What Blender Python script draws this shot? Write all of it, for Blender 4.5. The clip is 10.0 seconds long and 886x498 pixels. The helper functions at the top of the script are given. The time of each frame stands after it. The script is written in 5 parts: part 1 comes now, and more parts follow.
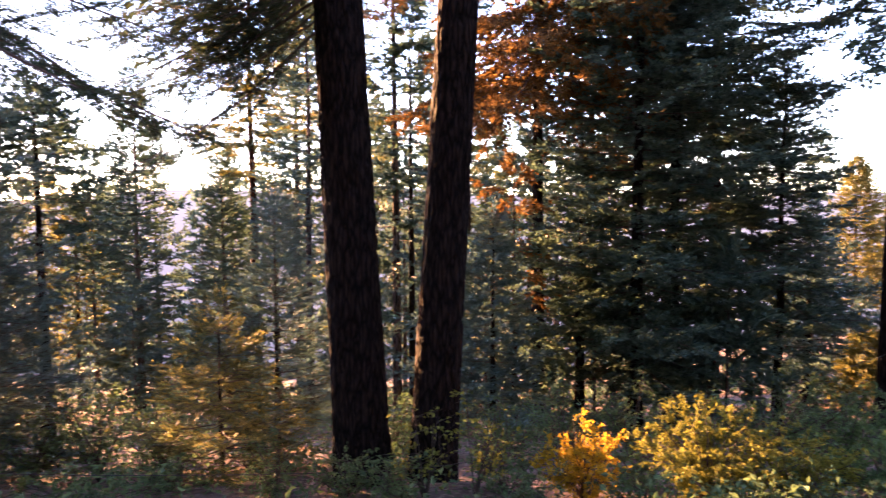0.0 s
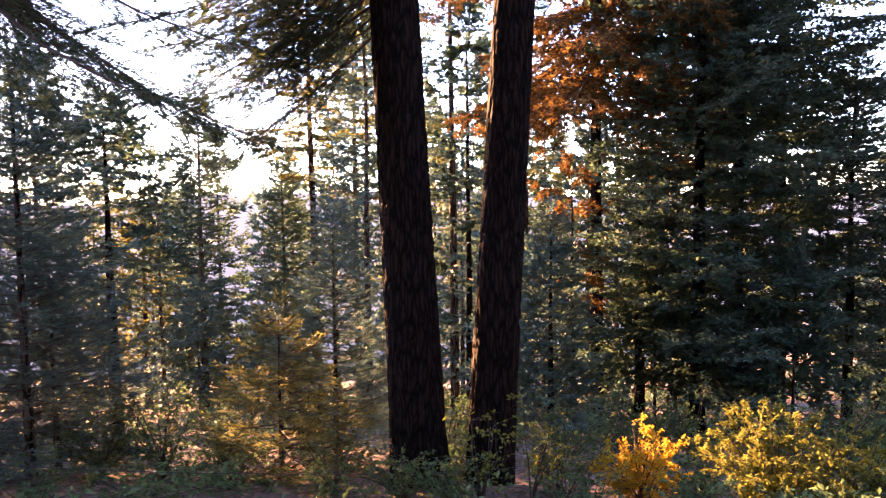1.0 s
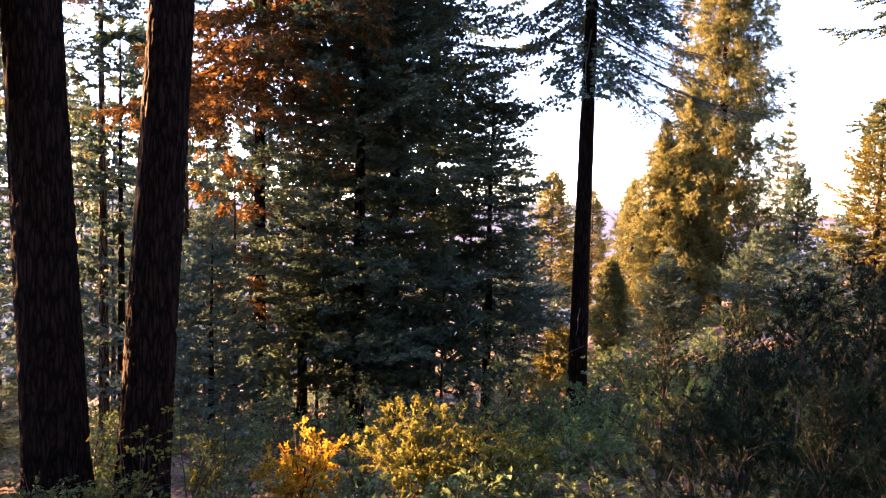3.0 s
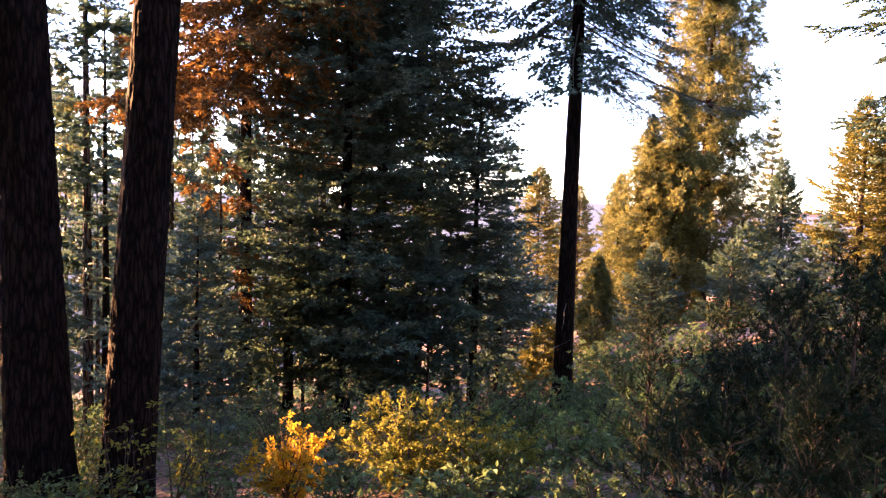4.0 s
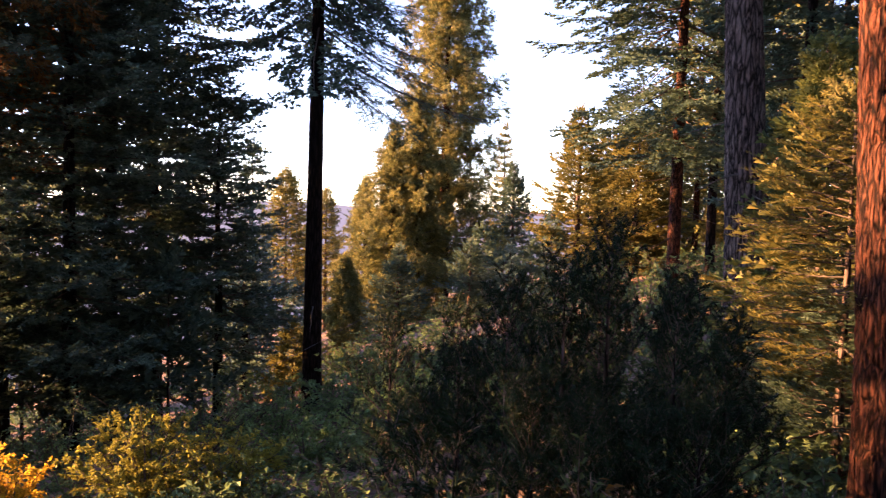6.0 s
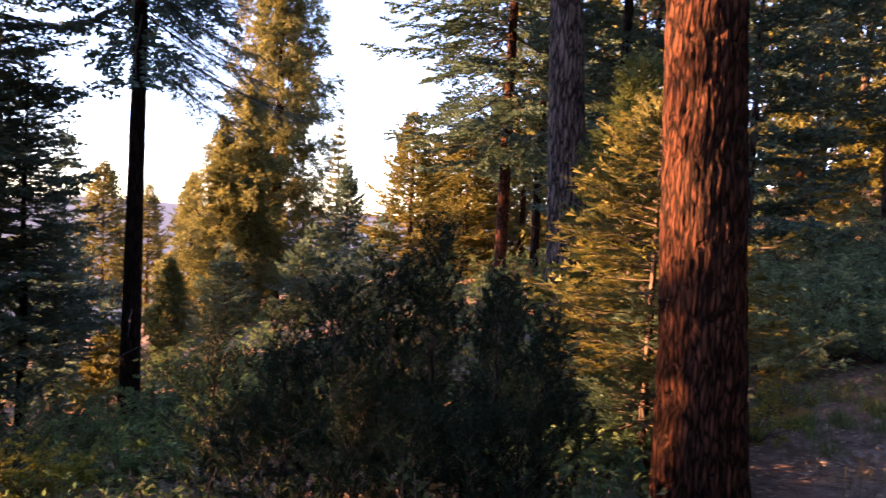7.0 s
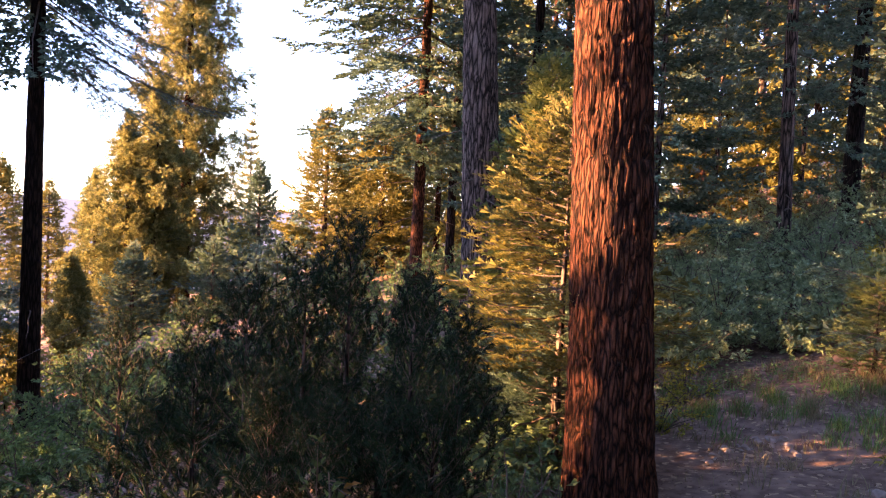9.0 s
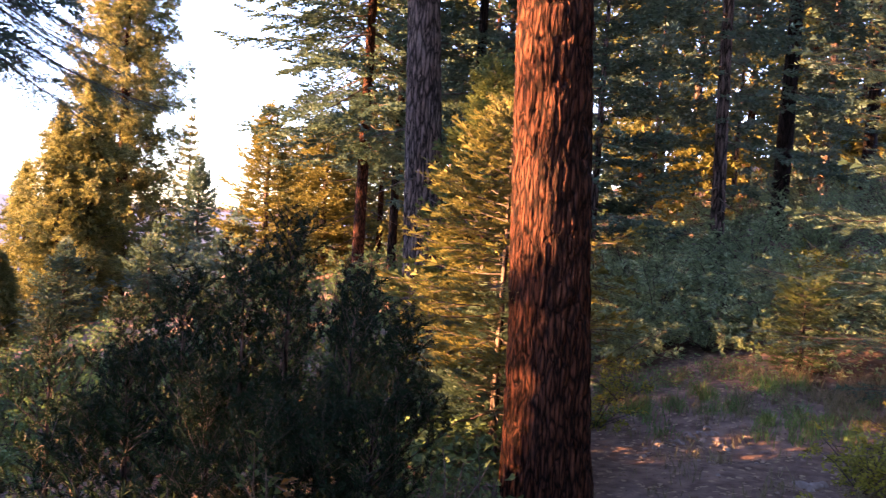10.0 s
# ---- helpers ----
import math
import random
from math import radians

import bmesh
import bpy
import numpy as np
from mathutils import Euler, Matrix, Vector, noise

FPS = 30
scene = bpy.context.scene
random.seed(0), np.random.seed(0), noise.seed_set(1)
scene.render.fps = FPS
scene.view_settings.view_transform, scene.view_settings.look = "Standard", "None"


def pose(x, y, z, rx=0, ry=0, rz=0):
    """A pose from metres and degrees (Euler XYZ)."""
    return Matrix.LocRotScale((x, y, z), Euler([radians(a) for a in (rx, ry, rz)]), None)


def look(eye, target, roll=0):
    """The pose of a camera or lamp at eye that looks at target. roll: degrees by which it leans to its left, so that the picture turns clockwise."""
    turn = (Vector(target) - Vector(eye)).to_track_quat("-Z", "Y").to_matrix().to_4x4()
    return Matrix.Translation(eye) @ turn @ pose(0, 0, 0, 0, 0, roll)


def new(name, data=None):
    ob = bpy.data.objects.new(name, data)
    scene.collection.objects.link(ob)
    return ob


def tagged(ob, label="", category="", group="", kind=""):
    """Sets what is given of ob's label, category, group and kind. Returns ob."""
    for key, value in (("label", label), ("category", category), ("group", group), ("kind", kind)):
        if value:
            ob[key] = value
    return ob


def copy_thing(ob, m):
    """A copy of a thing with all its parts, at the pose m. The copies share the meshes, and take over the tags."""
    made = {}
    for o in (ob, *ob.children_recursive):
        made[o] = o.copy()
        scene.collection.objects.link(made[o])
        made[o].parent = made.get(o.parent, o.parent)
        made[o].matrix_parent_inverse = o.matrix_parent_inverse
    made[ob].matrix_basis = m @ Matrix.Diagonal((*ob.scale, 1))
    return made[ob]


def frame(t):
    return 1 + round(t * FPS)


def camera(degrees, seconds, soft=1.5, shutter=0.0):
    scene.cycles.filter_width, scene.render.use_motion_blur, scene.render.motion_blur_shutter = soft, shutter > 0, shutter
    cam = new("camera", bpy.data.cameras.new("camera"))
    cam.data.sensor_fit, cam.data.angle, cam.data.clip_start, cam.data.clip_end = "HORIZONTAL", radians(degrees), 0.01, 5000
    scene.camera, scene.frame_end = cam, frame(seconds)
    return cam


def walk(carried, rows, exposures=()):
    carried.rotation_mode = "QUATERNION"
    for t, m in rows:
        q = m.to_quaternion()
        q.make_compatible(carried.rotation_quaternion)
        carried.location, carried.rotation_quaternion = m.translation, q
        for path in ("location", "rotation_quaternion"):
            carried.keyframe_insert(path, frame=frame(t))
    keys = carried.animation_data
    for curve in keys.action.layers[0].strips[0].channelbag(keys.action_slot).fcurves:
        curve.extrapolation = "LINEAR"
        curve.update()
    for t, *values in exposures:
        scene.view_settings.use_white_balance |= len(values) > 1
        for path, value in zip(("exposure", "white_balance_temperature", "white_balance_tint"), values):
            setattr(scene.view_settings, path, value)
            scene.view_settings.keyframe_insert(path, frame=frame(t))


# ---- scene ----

# ---- camera and walk ----
cam = camera(58.08, 10.0, soft=1.15, shutter=0.3)
# seconds, x, y, z, yaw, pitch, roll
PATH = [
    (0, -0.099, -0.015, 1.986, 0.00, -4.74, 0.26),
    (0.5, -0.097, -0.011, 1.981, 5.13, -4.63, 0.81),
    (1, -0.081, -0.011, 1.992, 4.13, -4.57, 0.71),
    (1.5, -0.077, -0.000, 1.991, -4.34, -4.03, -0.16),
    (2, -0.033, 0.036, 1.986, -11.88, -3.31, -0.43),
    (2.5, -0.040, 0.051, 1.983, -18.57, -3.63, -1.12),
    (4, -0.055, 0.053, 1.993, -20.46, -4.51, -1.75),
    (4.5, -0.003, 0.039, 1.991, -25.65, -3.91, -2.23),
    (5, 0.037, 0.018, 2.014, -30.94, -3.84, -1.84),
    (6.5, 0.026, 0.014, 2.002, -43.41, -3.60, -2.13),
    (7, 0.054, 0.000, 2.009, -50.23, -3.23, -2.94),
    (7.5, 0.086, -0.014, 2.006, -56.33, -3.15, -3.20),
    (8, 0.084, -0.024, 2.011, -61.37, -3.35, -3.66),
    (8.5, 0.075, -0.021, 2.017, -61.05, -2.81, -3.49),
    (9, 0.059, -0.008, 2.016, -56.28, -3.17, -3.02),
    (9.5, 0.047, -0.016, 2.011, -56.95, -2.89, -3.74),
    (10, 0.047, -0.031, 1.996, -60.37, -2.93, -3.76),
]
walk(cam, [(t, pose(x, y, z, 90 + p, r, w)) for t, x, y, z, w, p, r in PATH], exposures=[(t, 3.78 + e, 6450, 44) for t, e in ((0.0, 0.22), (0.5, 0.35), (1.5, 0.3), (2.5, 0.15), (4.5, 0.05), (5.0, -0.08), (5.5, -0.2), (6.3, -0.65), (7.0, -0.52), (7.5, -0.35), (8.0, -0.15), (8.5, 0.08), (9.0, 0.14), (9.5, 0.16), (10.0, 0.1))])

# ---- world, sun ----
SUN_BEARING, SUN_HEIGHT = 40.0, 7.0        # degrees to the left of straight ahead, degrees up


def spot(bearing, far):
    """Plan place at a bearing (degrees left of the y axis) and a distance from the viewpoint."""
    b = radians(bearing)
    return -far * math.sin(b), far * math.cos(b)


world = bpy.data.worlds.new("evening_sky")
scene.world = world
world.use_nodes = True
wn = world.node_tree
sky = wn.nodes.new("ShaderNodeTexSky")
sky.sky_type = 'NISHITA'
sky.sun_disc = False
sky.sun_elevation = radians(SUN_HEIGHT)
sky.sun_rotation = radians(-SUN_BEARING)
sky.altitude = 1500
sky.dust_density = 0.2
sky.air_density = 0.7
wn.links.new(sky.outputs[0], wn.nodes["Background"].inputs[0])
wn.nodes["Background"].inputs[1].default_value = 0.105
sun_data = bpy.data.lights.new("sun", 'SUN')
sun_data.energy = 5.0
sun_data.angle = radians(0.5)
sun_data.color = (1.0, 0.54, 0.19)
sun = new("sun", sun_data)
sx, sy = spot(SUN_BEARING, 100)
sun.matrix_world = look((sx, sy, 100 * math.tan(radians(SUN_HEIGHT))), (0, 0, 0))

# ---- materials ----
def material(name):
    m = bpy.data.materials.new(name)
    m.use_nodes = True
    t = m.node_tree
    t.nodes.clear()
    return m, t, t.nodes.new("ShaderNodeOutputMaterial")


def node(t, kind, links=(), **values):
    n = t.nodes.new("ShaderNode" + kind)
    for key, v in values.items():
        if key.startswith("i_"):
            n.inputs[key[2:].replace("_", " ")].default_value = v
        elif key == "op":
            n.operation = v
        elif key == "blend":
            n.blend_type = v
    for socket, source in links:
        t.links.new(source, n.inputs[socket])
    return n


def ramp(t, source, stops):
    n = t.nodes.new("ShaderNodeValToRGB")
    el = n.color_ramp.elements
    while len(el) < len(stops):
        el.new(0.5)
    for e, (p, c) in zip(el, stops):
        e.position, e.color = p, (*c, 1)
    t.links.new(source, n.inputs[0])
    return n


def mapped(t, scale):
    c = t.nodes.new("ShaderNodeTexCoord")
    n = t.nodes.new("ShaderNodeMapping")
    n.inputs["Scale"].default_value = scale
    t.links.new(c.outputs["Object"], n.inputs[0])
    return n.outputs[0]


def foliage(name, dark, light, through_light=0.35, patch=0.9, dead=None, dead_from=0.68):
    """Needles or leaves: colour varies from piece to piece and in larger patches; some daylight passes through."""
    m, t, out = material(name)
    g = node(t, "NewGeometry")
    co = mapped(t, (1, 1, 1))
    big = node(t, "TexNoise", [("Vector", co)], i_Scale=patch, i_Detail=2.0)
    mix = node(t, "Math", [(0, big.outputs["Fac"]), (1, g.outputs["Random Per Island"])], op='MULTIPLY_ADD')
    mix.inputs[2].default_value = 0.12
    col = ramp(t, mix.outputs[0], [(0.1, dark), (0.62, light)])
    colour = col.outputs[0]
    if dead:
        d = node(t, "TexNoise", [("Vector", co)], i_Scale=patch * 1.7, i_Detail=3.0)
        f = ramp(t, d.outputs["Fac"], [(dead_from - 0.05, (0, 0, 0)), (dead_from + 0.05, (1, 1, 1))])
        mm = node(t, "MixRGB", [("Fac", f.outputs[0]), ("Color1", colour)])
        mm.inputs["Color2"].default_value = (*dead, 1)
        colour = mm.outputs[0]
    p = node(t, "BsdfPrincipled", [("Base Color", colour)], i_Roughness=0.55)
    p.inputs["Specular IOR Level"].default_value = 0.12
    tr = node(t, "BsdfTranslucent", [("Color", colour)])
    s = node(t, "MixShader", [(1, p.outputs[0]), (2, tr.outputs[0])], i_Fac=through_light)
    t.links.new(s.outputs[0], out.inputs[0])
    return m


def bark(name, dark, light, scale=1.0, lift=0.02, grey=(0.2, 0.19, 0.17)):
    """Furrowed bark: long upright plates, dark cracks, a little lichen grey."""
    m, t, out = material(name)
    co = mapped(t, (9 * scale, 9 * scale, 1.3 * scale))
    warp = node(t, "TexNoise", [("Vector", co)], i_Scale=0.9, i_Detail=3.0)
    add = node(t, "MixRGB", [("Color1", co), ("Color2", warp.outputs["Color"])], i_Fac=0.45, blend='ADD')
    v = node(t, "TexVoronoi", [("Vector", add.outputs[0])], i_Scale=1.6)
    v.feature = 'DISTANCE_TO_EDGE'
    crack = ramp(t, v.outputs[0], [(0.02, (0, 0, 0)), (0.26, (1, 1, 1))])
    fine = node(t, "TexNoise", [("Vector", mapped(t, (30, 30, 6)))], i_Scale=1.5, i_Detail=5.0)
    big = node(t, "TexNoise", [("Vector", mapped(t, (1, 1, 0.5)))], i_Scale=1.7, i_Detail=3.0)
    c1 = ramp(t, fine.outputs["Fac"], [(0.3, dark), (0.7, light)])
    g = ramp(t, big.outputs["Fac"], [(0.5, (0, 0, 0)), (0.75, (0.7, 0.7, 0.7))])
    c2 = node(t, "MixRGB", [("Fac", g.outputs[0]), ("Color1", c1.outputs[0])])
    c2.inputs["Color2"].default_value = (*grey, 1)
    c3 = node(t, "MixRGB", [("Color1", c2.outputs[0]), ("Color2", crack.outputs[0])], i_Fac=0.93, blend='MULTIPLY')
    h = node(t, "Math", [(0, crack.outputs[0]), (1, fine.outputs["Fac"])], op='MULTIPLY_ADD')
    t.links.new(fine.outputs["Fac"], h.inputs[2])
    b = node(t, "Bump", [("Height", h.outputs[0])], i_Strength=0.8, i_Distance=lift)
    p = node(t, "BsdfPrincipled", [("Base Color", c3.outputs[0]), ("Normal", b.outputs[0])], i_Roughness=0.9)
    p.inputs["Specular IOR Level"].default_value = 0.15
    t.links.new(p.outputs[0], out.inputs[0])
    return m


def plain(name, dark, light, scale=6.0, rough=0.85, lift=0.01):
    m, t, out = material(name)
    co = mapped(t, (1, 1, 1))
    a = node(t, "TexNoise", [("Vector", co)], i_Scale=scale, i_Detail=6.0)
    c = ramp(t, a.outputs["Fac"], [(0.3, dark), (0.7, light)])
    b = node(t, "Bump", [("Height", a.outputs["Fac"])], i_Strength=0.6, i_Distance=lift)
    p = node(t, "BsdfPrincipled", [("Base Color", c.outputs[0]), ("Normal", b.outputs[0])], i_Roughness=rough)
    t.links.new(p.outputs[0], out.inputs[0])
    return m


def forest_floor():
    """Duff and leaf litter under the trees, bare trodden earth on the clearing."""
    m, t, out = material("forest_floor")
    co = mapped(t, (1, 1, 1))
    big = node(t, "TexNoise", [("Vector", co)], i_Scale=0.6, i_Detail=4.0)
    mid = node(t, "TexNoise", [("Vector", co)], i_Scale=7.0, i_Detail=6.0)
    speck = node(t, "TexVoronoi", [("Vector", co)], i_Scale=26.0)
    sep = node(t, "SeparateColor", [(0, speck.outputs["Color"])])
    c1 = ramp(t, mid.outputs["Fac"], [(0.3, (0.12, 0.085, 0.068)), (0.72, (0.32, 0.235, 0.19))])
    c2 = ramp(t, big.outputs["Fac"], [(0.35, (0.5, 0.42, 0.36)), (0.7, (1, 1, 1))])
    c3 = node(t, "MixRGB", [("Color1", c1.outputs[0]), ("Color2", c2.outputs[0])], i_Fac=0.6, blend='MULTIPLY')
    lit = ramp(t, sep.outputs[0], [(0.9, (0, 0, 0)), (0.93, (1, 1, 1))])
    c4 = node(t, "MixRGB", [("Fac", lit.outputs[0]), ("Color1", c3.outputs[0])])
    c4.inputs["Color2"].default_value = (0.33, 0.25, 0.17, 1)
    h = node(t, "Math", [(0, mid.outputs["Fac"]), (1, sep.outputs[1])], op='MULTIPLY_ADD')
    t.links.new(mid.outputs["Fac"], h.inputs[2])
    b = node(t, "Bump", [("Height", h.outputs[0])], i_Strength=0.9, i_Distance=0.03)
    p = node(t, "BsdfPrincipled", [("Base Color", c4.outputs[0]), ("Normal", b.outputs[0])], i_Roughness=0.95)
    p.inputs["Specular IOR Level"].default_value = 0.1
    t.links.new(p.outputs[0], out.inputs[0])
    return m


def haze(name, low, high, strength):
    """Far hills as a pale glowing backdrop: evening haze painted in as a colour gradient."""
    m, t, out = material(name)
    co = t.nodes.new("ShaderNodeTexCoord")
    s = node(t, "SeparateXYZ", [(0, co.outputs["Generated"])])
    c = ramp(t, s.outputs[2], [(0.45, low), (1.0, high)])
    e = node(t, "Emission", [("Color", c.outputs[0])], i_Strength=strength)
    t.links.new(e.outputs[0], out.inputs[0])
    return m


FIR = foliage("fir_needles", (0.036, 0.072, 0.05), (0.125, 0.195, 0.13))
FIR_BLUE = foliage("blue_green_needles", (0.055, 0.105, 0.09), (0.17, 0.265, 0.22))
# sunlit fir copies: the low sun's yellow is put into the needle colour
FIR_GOLD = foliage("sun_gold_needles", (0.075, 0.09, 0.025), (0.27, 0.245, 0.065), 0.45)
FIR_TIPS = foliage("green_needles_sun_yellowed", (0.04, 0.072, 0.04), (0.30, 0.285, 0.085), 0.45)
FIR_LIME = foliage("lime_green_needles", (0.045, 0.08, 0.03), (0.15, 0.185, 0.06), 0.45)
CEDAR = foliage("cedar_sprays", (0.06, 0.08, 0.025), (0.29, 0.285, 0.095), 0.45)
PINE = foliage("pine_needles", (0.025, 0.045, 0.025), (0.07, 0.10, 0.05))
# orange of low sun put into the spray colour; also serves dead sprays
SUN_RUST = foliage("sunlit_rusty_sprays", (0.06, 0.036, 0.013), (0.25, 0.135, 0.034), 0.4)
# dimmer brown with the backlit orange put into its colour
BACKLIT_BROWN = foliage("backlit_brown_sprays", (0.025, 0.024, 0.012), (0.11, 0.072, 0.024), 0.35)
# deep shade put into a near-black needle colour; dead patches are rust brown
DARK = foliage("shade_dark_needles", (0.005, 0.016, 0.009), (0.018, 0.044, 0.02), 0.15, dead=(0.12, 0.05, 0.02), dead_from=0.71)
YELLOW = foliage("yellow_autumn_leaves", (0.32, 0.22, 0.015), (0.75, 0.52, 0.04), 0.5, patch=2.0)
LIME = foliage("yellow_green_leaves", (0.13, 0.15, 0.03), (0.38, 0.37, 0.065), 0.45, patch=1.5)
LEAF = foliage("dull_green_leaves", (0.06, 0.115, 0.05), (0.18, 0.27, 0.11), 0.35, patch=1.2)
# shaded copy of LEAF, its colour lowered for the dim shrubs
LEAF_DIM = foliage("shaded_green_leaves", (0.03, 0.055, 0.022), (0.10, 0.145, 0.05), 0.3, patch=1.4)
LEAF_LIGHT = foliage("fresh_green_leaves", (0.06, 0.12, 0.045), (0.20, 0.32, 0.11), 0.4, patch=1.3)
SAGE = foliage("grey_green_leaves", (0.12, 0.19, 0.10), (0.32, 0.41, 0.21), 0.35, patch=0.8)
GRASS = foliage("dry_grass", (0.11, 0.105, 0.055), (0.27, 0.235, 0.14), 0.35, patch=1.2)
BARK = bark("grey_brown_bark", (0.075, 0.056, 0.048), (0.235, 0.172, 0.148), 1.0, 0.015, (0.2, 0.175, 0.155))
# brown bark taken near black: the silhouettes' shade is in the colour
BARK_DARK = bark("shade_dark_bark", (0.013, 0.008, 0.007), (0.038, 0.024, 0.019), 1.3, 0.02, (0.03, 0.022, 0.02))
BARK_RED = bark("red_brown_cedar_bark", (0.007, 0.0035, 0.003), (0.178, 0.068, 0.036), 2.0, 0.03, (0.028, 0.02, 0.017))
TWIG = plain("twig_bark", (0.04, 0.03, 0.024), (0.11, 0.085, 0.065), 14)
DEAD = plain("dead_wood", (0.17, 0.13, 0.10), (0.36, 0.30, 0.24), 10)
LITTER = foliage("dry_brown_leaves", (0.07, 0.045, 0.028), (0.2, 0.14, 0.09), 0.2)
STONE = plain("pale_stone", (0.14, 0.115, 0.1), (0.36, 0.30, 0.26), 9, lift=0.02)
FLOOR = forest_floor()

# ---- growing kit ----
rng = np.random.default_rng(7)


def soup_mesh(name, tris, mat, smooth=False):
    """One mesh from an array of triangles (n, 3, 3)."""
    tris = np.asarray(tris, dtype=np.float32)
    n = len(tris)
    me = bpy.data.meshes.new(name)
    me.vertices.add(n * 3)
    me.vertices.foreach_set("co", tris.reshape(-1))
    me.loops.add(n * 3)
    me.loops.foreach_set("vertex_index", np.arange(n * 3, dtype=np.int32))
    me.polygons.add(n)
    me.polygons.foreach_set("loop_start", np.arange(0, n * 3, 3, dtype=np.int32))
    me.update(calc_edges=True)
    me.materials.append(mat)
    return me


def grid_mesh(name, pts, mat, closed=True):
    """A tube or sheet from rows of points (rows, cols, 3)."""
    r, c = pts.shape[:2]
    i = np.arange(r - 1)[:, None]
    j = np.arange(c if closed else c - 1)[None, :]
    k = (j + 1) % c
    faces = np.stack([i * c + j, i * c + k, (i + 1) * c + k, (i + 1) * c + j], -1).reshape(-1, 4)
    me = bpy.data.meshes.new(name)
    me.from_pydata(pts.reshape(-1, 3).tolist(), [], faces.tolist())
    me.polygons.foreach_set("use_smooth", np.ones(len(me.polygons), dtype=bool))
    me.materials.append(mat)
    me.update()
    return me


def bases(fwd, up):
    """Rotation frames (n, 3, 3), columns: forward, side, up."""
    fwd = fwd / np.linalg.norm(fwd, axis=-1, keepdims=True)
    side = np.cross(up, fwd)
    side /= np.linalg.norm(side, axis=-1, keepdims=True) + 1e-9
    return np.stack([fwd, side, np.cross(fwd, side)], -1)


def scatter(soup, frames, at, size):
    """Copies of a small soup, turned by frames (m, 3, 3), scaled by size (m,) and moved to at (m, 3)."""
    out = np.einsum('mij,kvj->mkvi', frames, soup) * np.asarray(size)[:, None, None, None] + at[:, None, None, :]
    return out.reshape(-1, 3, 3)


def turn_z(a):
    c, s, o, l = np.cos(a), np.sin(a), np.zeros_like(a), np.ones_like(a)
    return np.stack([np.stack([c, -s, o], -1), np.stack([s, c, o], -1), np.stack([o, o, l], -1)], -2)


def sprig(width, tip, flat, r, plain_tip=False):
    """A needled twig, 1 long on x: saw-edged blades of needles at three turns round a thin axis."""
    t = [[(0, -0.02, 0), (0.1, 0.02, 0), (1.05, 0, 0)]]
    for roll, steps in ((0.25, 2 if plain_tip else 3), (1.75, 2)):
        for k in range(steps):
            s = (k + r.uniform(0.0, 0.3)) / steps * 0.85
            for side in (-1, 1):
                w = side * width * (1.0 - 0.45 * s) * r.uniform(0.75, 1.2)
                a = roll + r.normal(0, 0.22)
                t.append([(s - 0.05, 0, 0), (s + r.uniform(0.2, 0.3), 0, 0), (s + tip * r.uniform(0.8, 1.25), w * math.cos(a), w * math.sin(a) * flat)])
    return np.array(t)


def needle_sprig(r, pairs=9):
    """A fine needled twig, 1 long on x: narrow needles in two ranks, with a few upright ones."""
    t = [[(0, -0.014, 0), (0.1, 0.014, 0), (1.02, 0, 0)]]
    for k in range(pairs):
        s = (k + r.uniform(0.1, 0.9)) / pairs * 0.92
        w = 0.25 * (1.0 - 0.5 * s) * r.uniform(0.8, 1.15)
        for side in (-1, 1):
            a = r.normal(0.2, 0.2)
            t.append([(s - 0.035, 0, 0), (s + 0.055, 0, 0), (s + r.uniform(0.16, 0.26), side * w * math.cos(a), w * math.sin(a))])
        if k % 2:
            t.append([(s - 0.04, 0, 0), (s + 0.05, 0, 0), (s + 0.2, r.normal(0, 0.06), w * 0.7)])
    return np.array(t)


def tuft(needles, spread, r, half=0.055):
    """A brush of needles, 1 long, round x."""
    t = []
    for k in range(needles):
        a, b = r.uniform(0, 6.283), spread * math.sqrt(r.uniform(0.05, 1))
        d = np.array([math.cos(b), math.sin(b) * math.cos(a), math.sin(b) * math.sin(a)])
        s = np.cross(d, r.normal(size=3))
        s /= np.linalg.norm(s)
        o = np.array([r.uniform(-0.5, 0.0), 0, 0])
        t.append([o - s * half, o + s * half, o + d * r.uniform(0.7, 1.0)])
    return np.array(t)


def leaf(fold=0.12):
    """A broad leaf, 1 long on x, folded along its rib."""
    a, b, c, d = (0, 0, 0), (0.45, 0.28, fold), (1, 0, -0.05), (0.45, -0.28, fold)
    return np.array([[a, c, b], [a, d, c]])


def tube_tris(p, r, sides=4):
    """Thin tapered rod along points p (n, 3) with radii r (n,)."""
    p = np.asarray(p, float)
    d = np.gradient(p, axis=0)
    b = bases(d, np.tile(np.array([0.13, 0.21, 0.97]), (len(p), 1)))
    a = np.arange(sides) / sides * 2 * math.pi
    ring = p[:, None] + (b[:, None, :, 1] * np.cos(a)[None, :, None] + b[:, None, :, 2] * np.sin(a)[None, :, None]) * np.asarray(r)[:, None, None]
    q = np.roll(ring, -1, axis=1)
    t1 = np.stack([ring[:-1], q[:-1], q[1:]], -2)
    t2 = np.stack([ring[:-1], q[1:], ring[1:]], -2)
    return np.concatenate([t1.reshape(-1, 3, 3), t2.reshape(-1, 3, 3)])


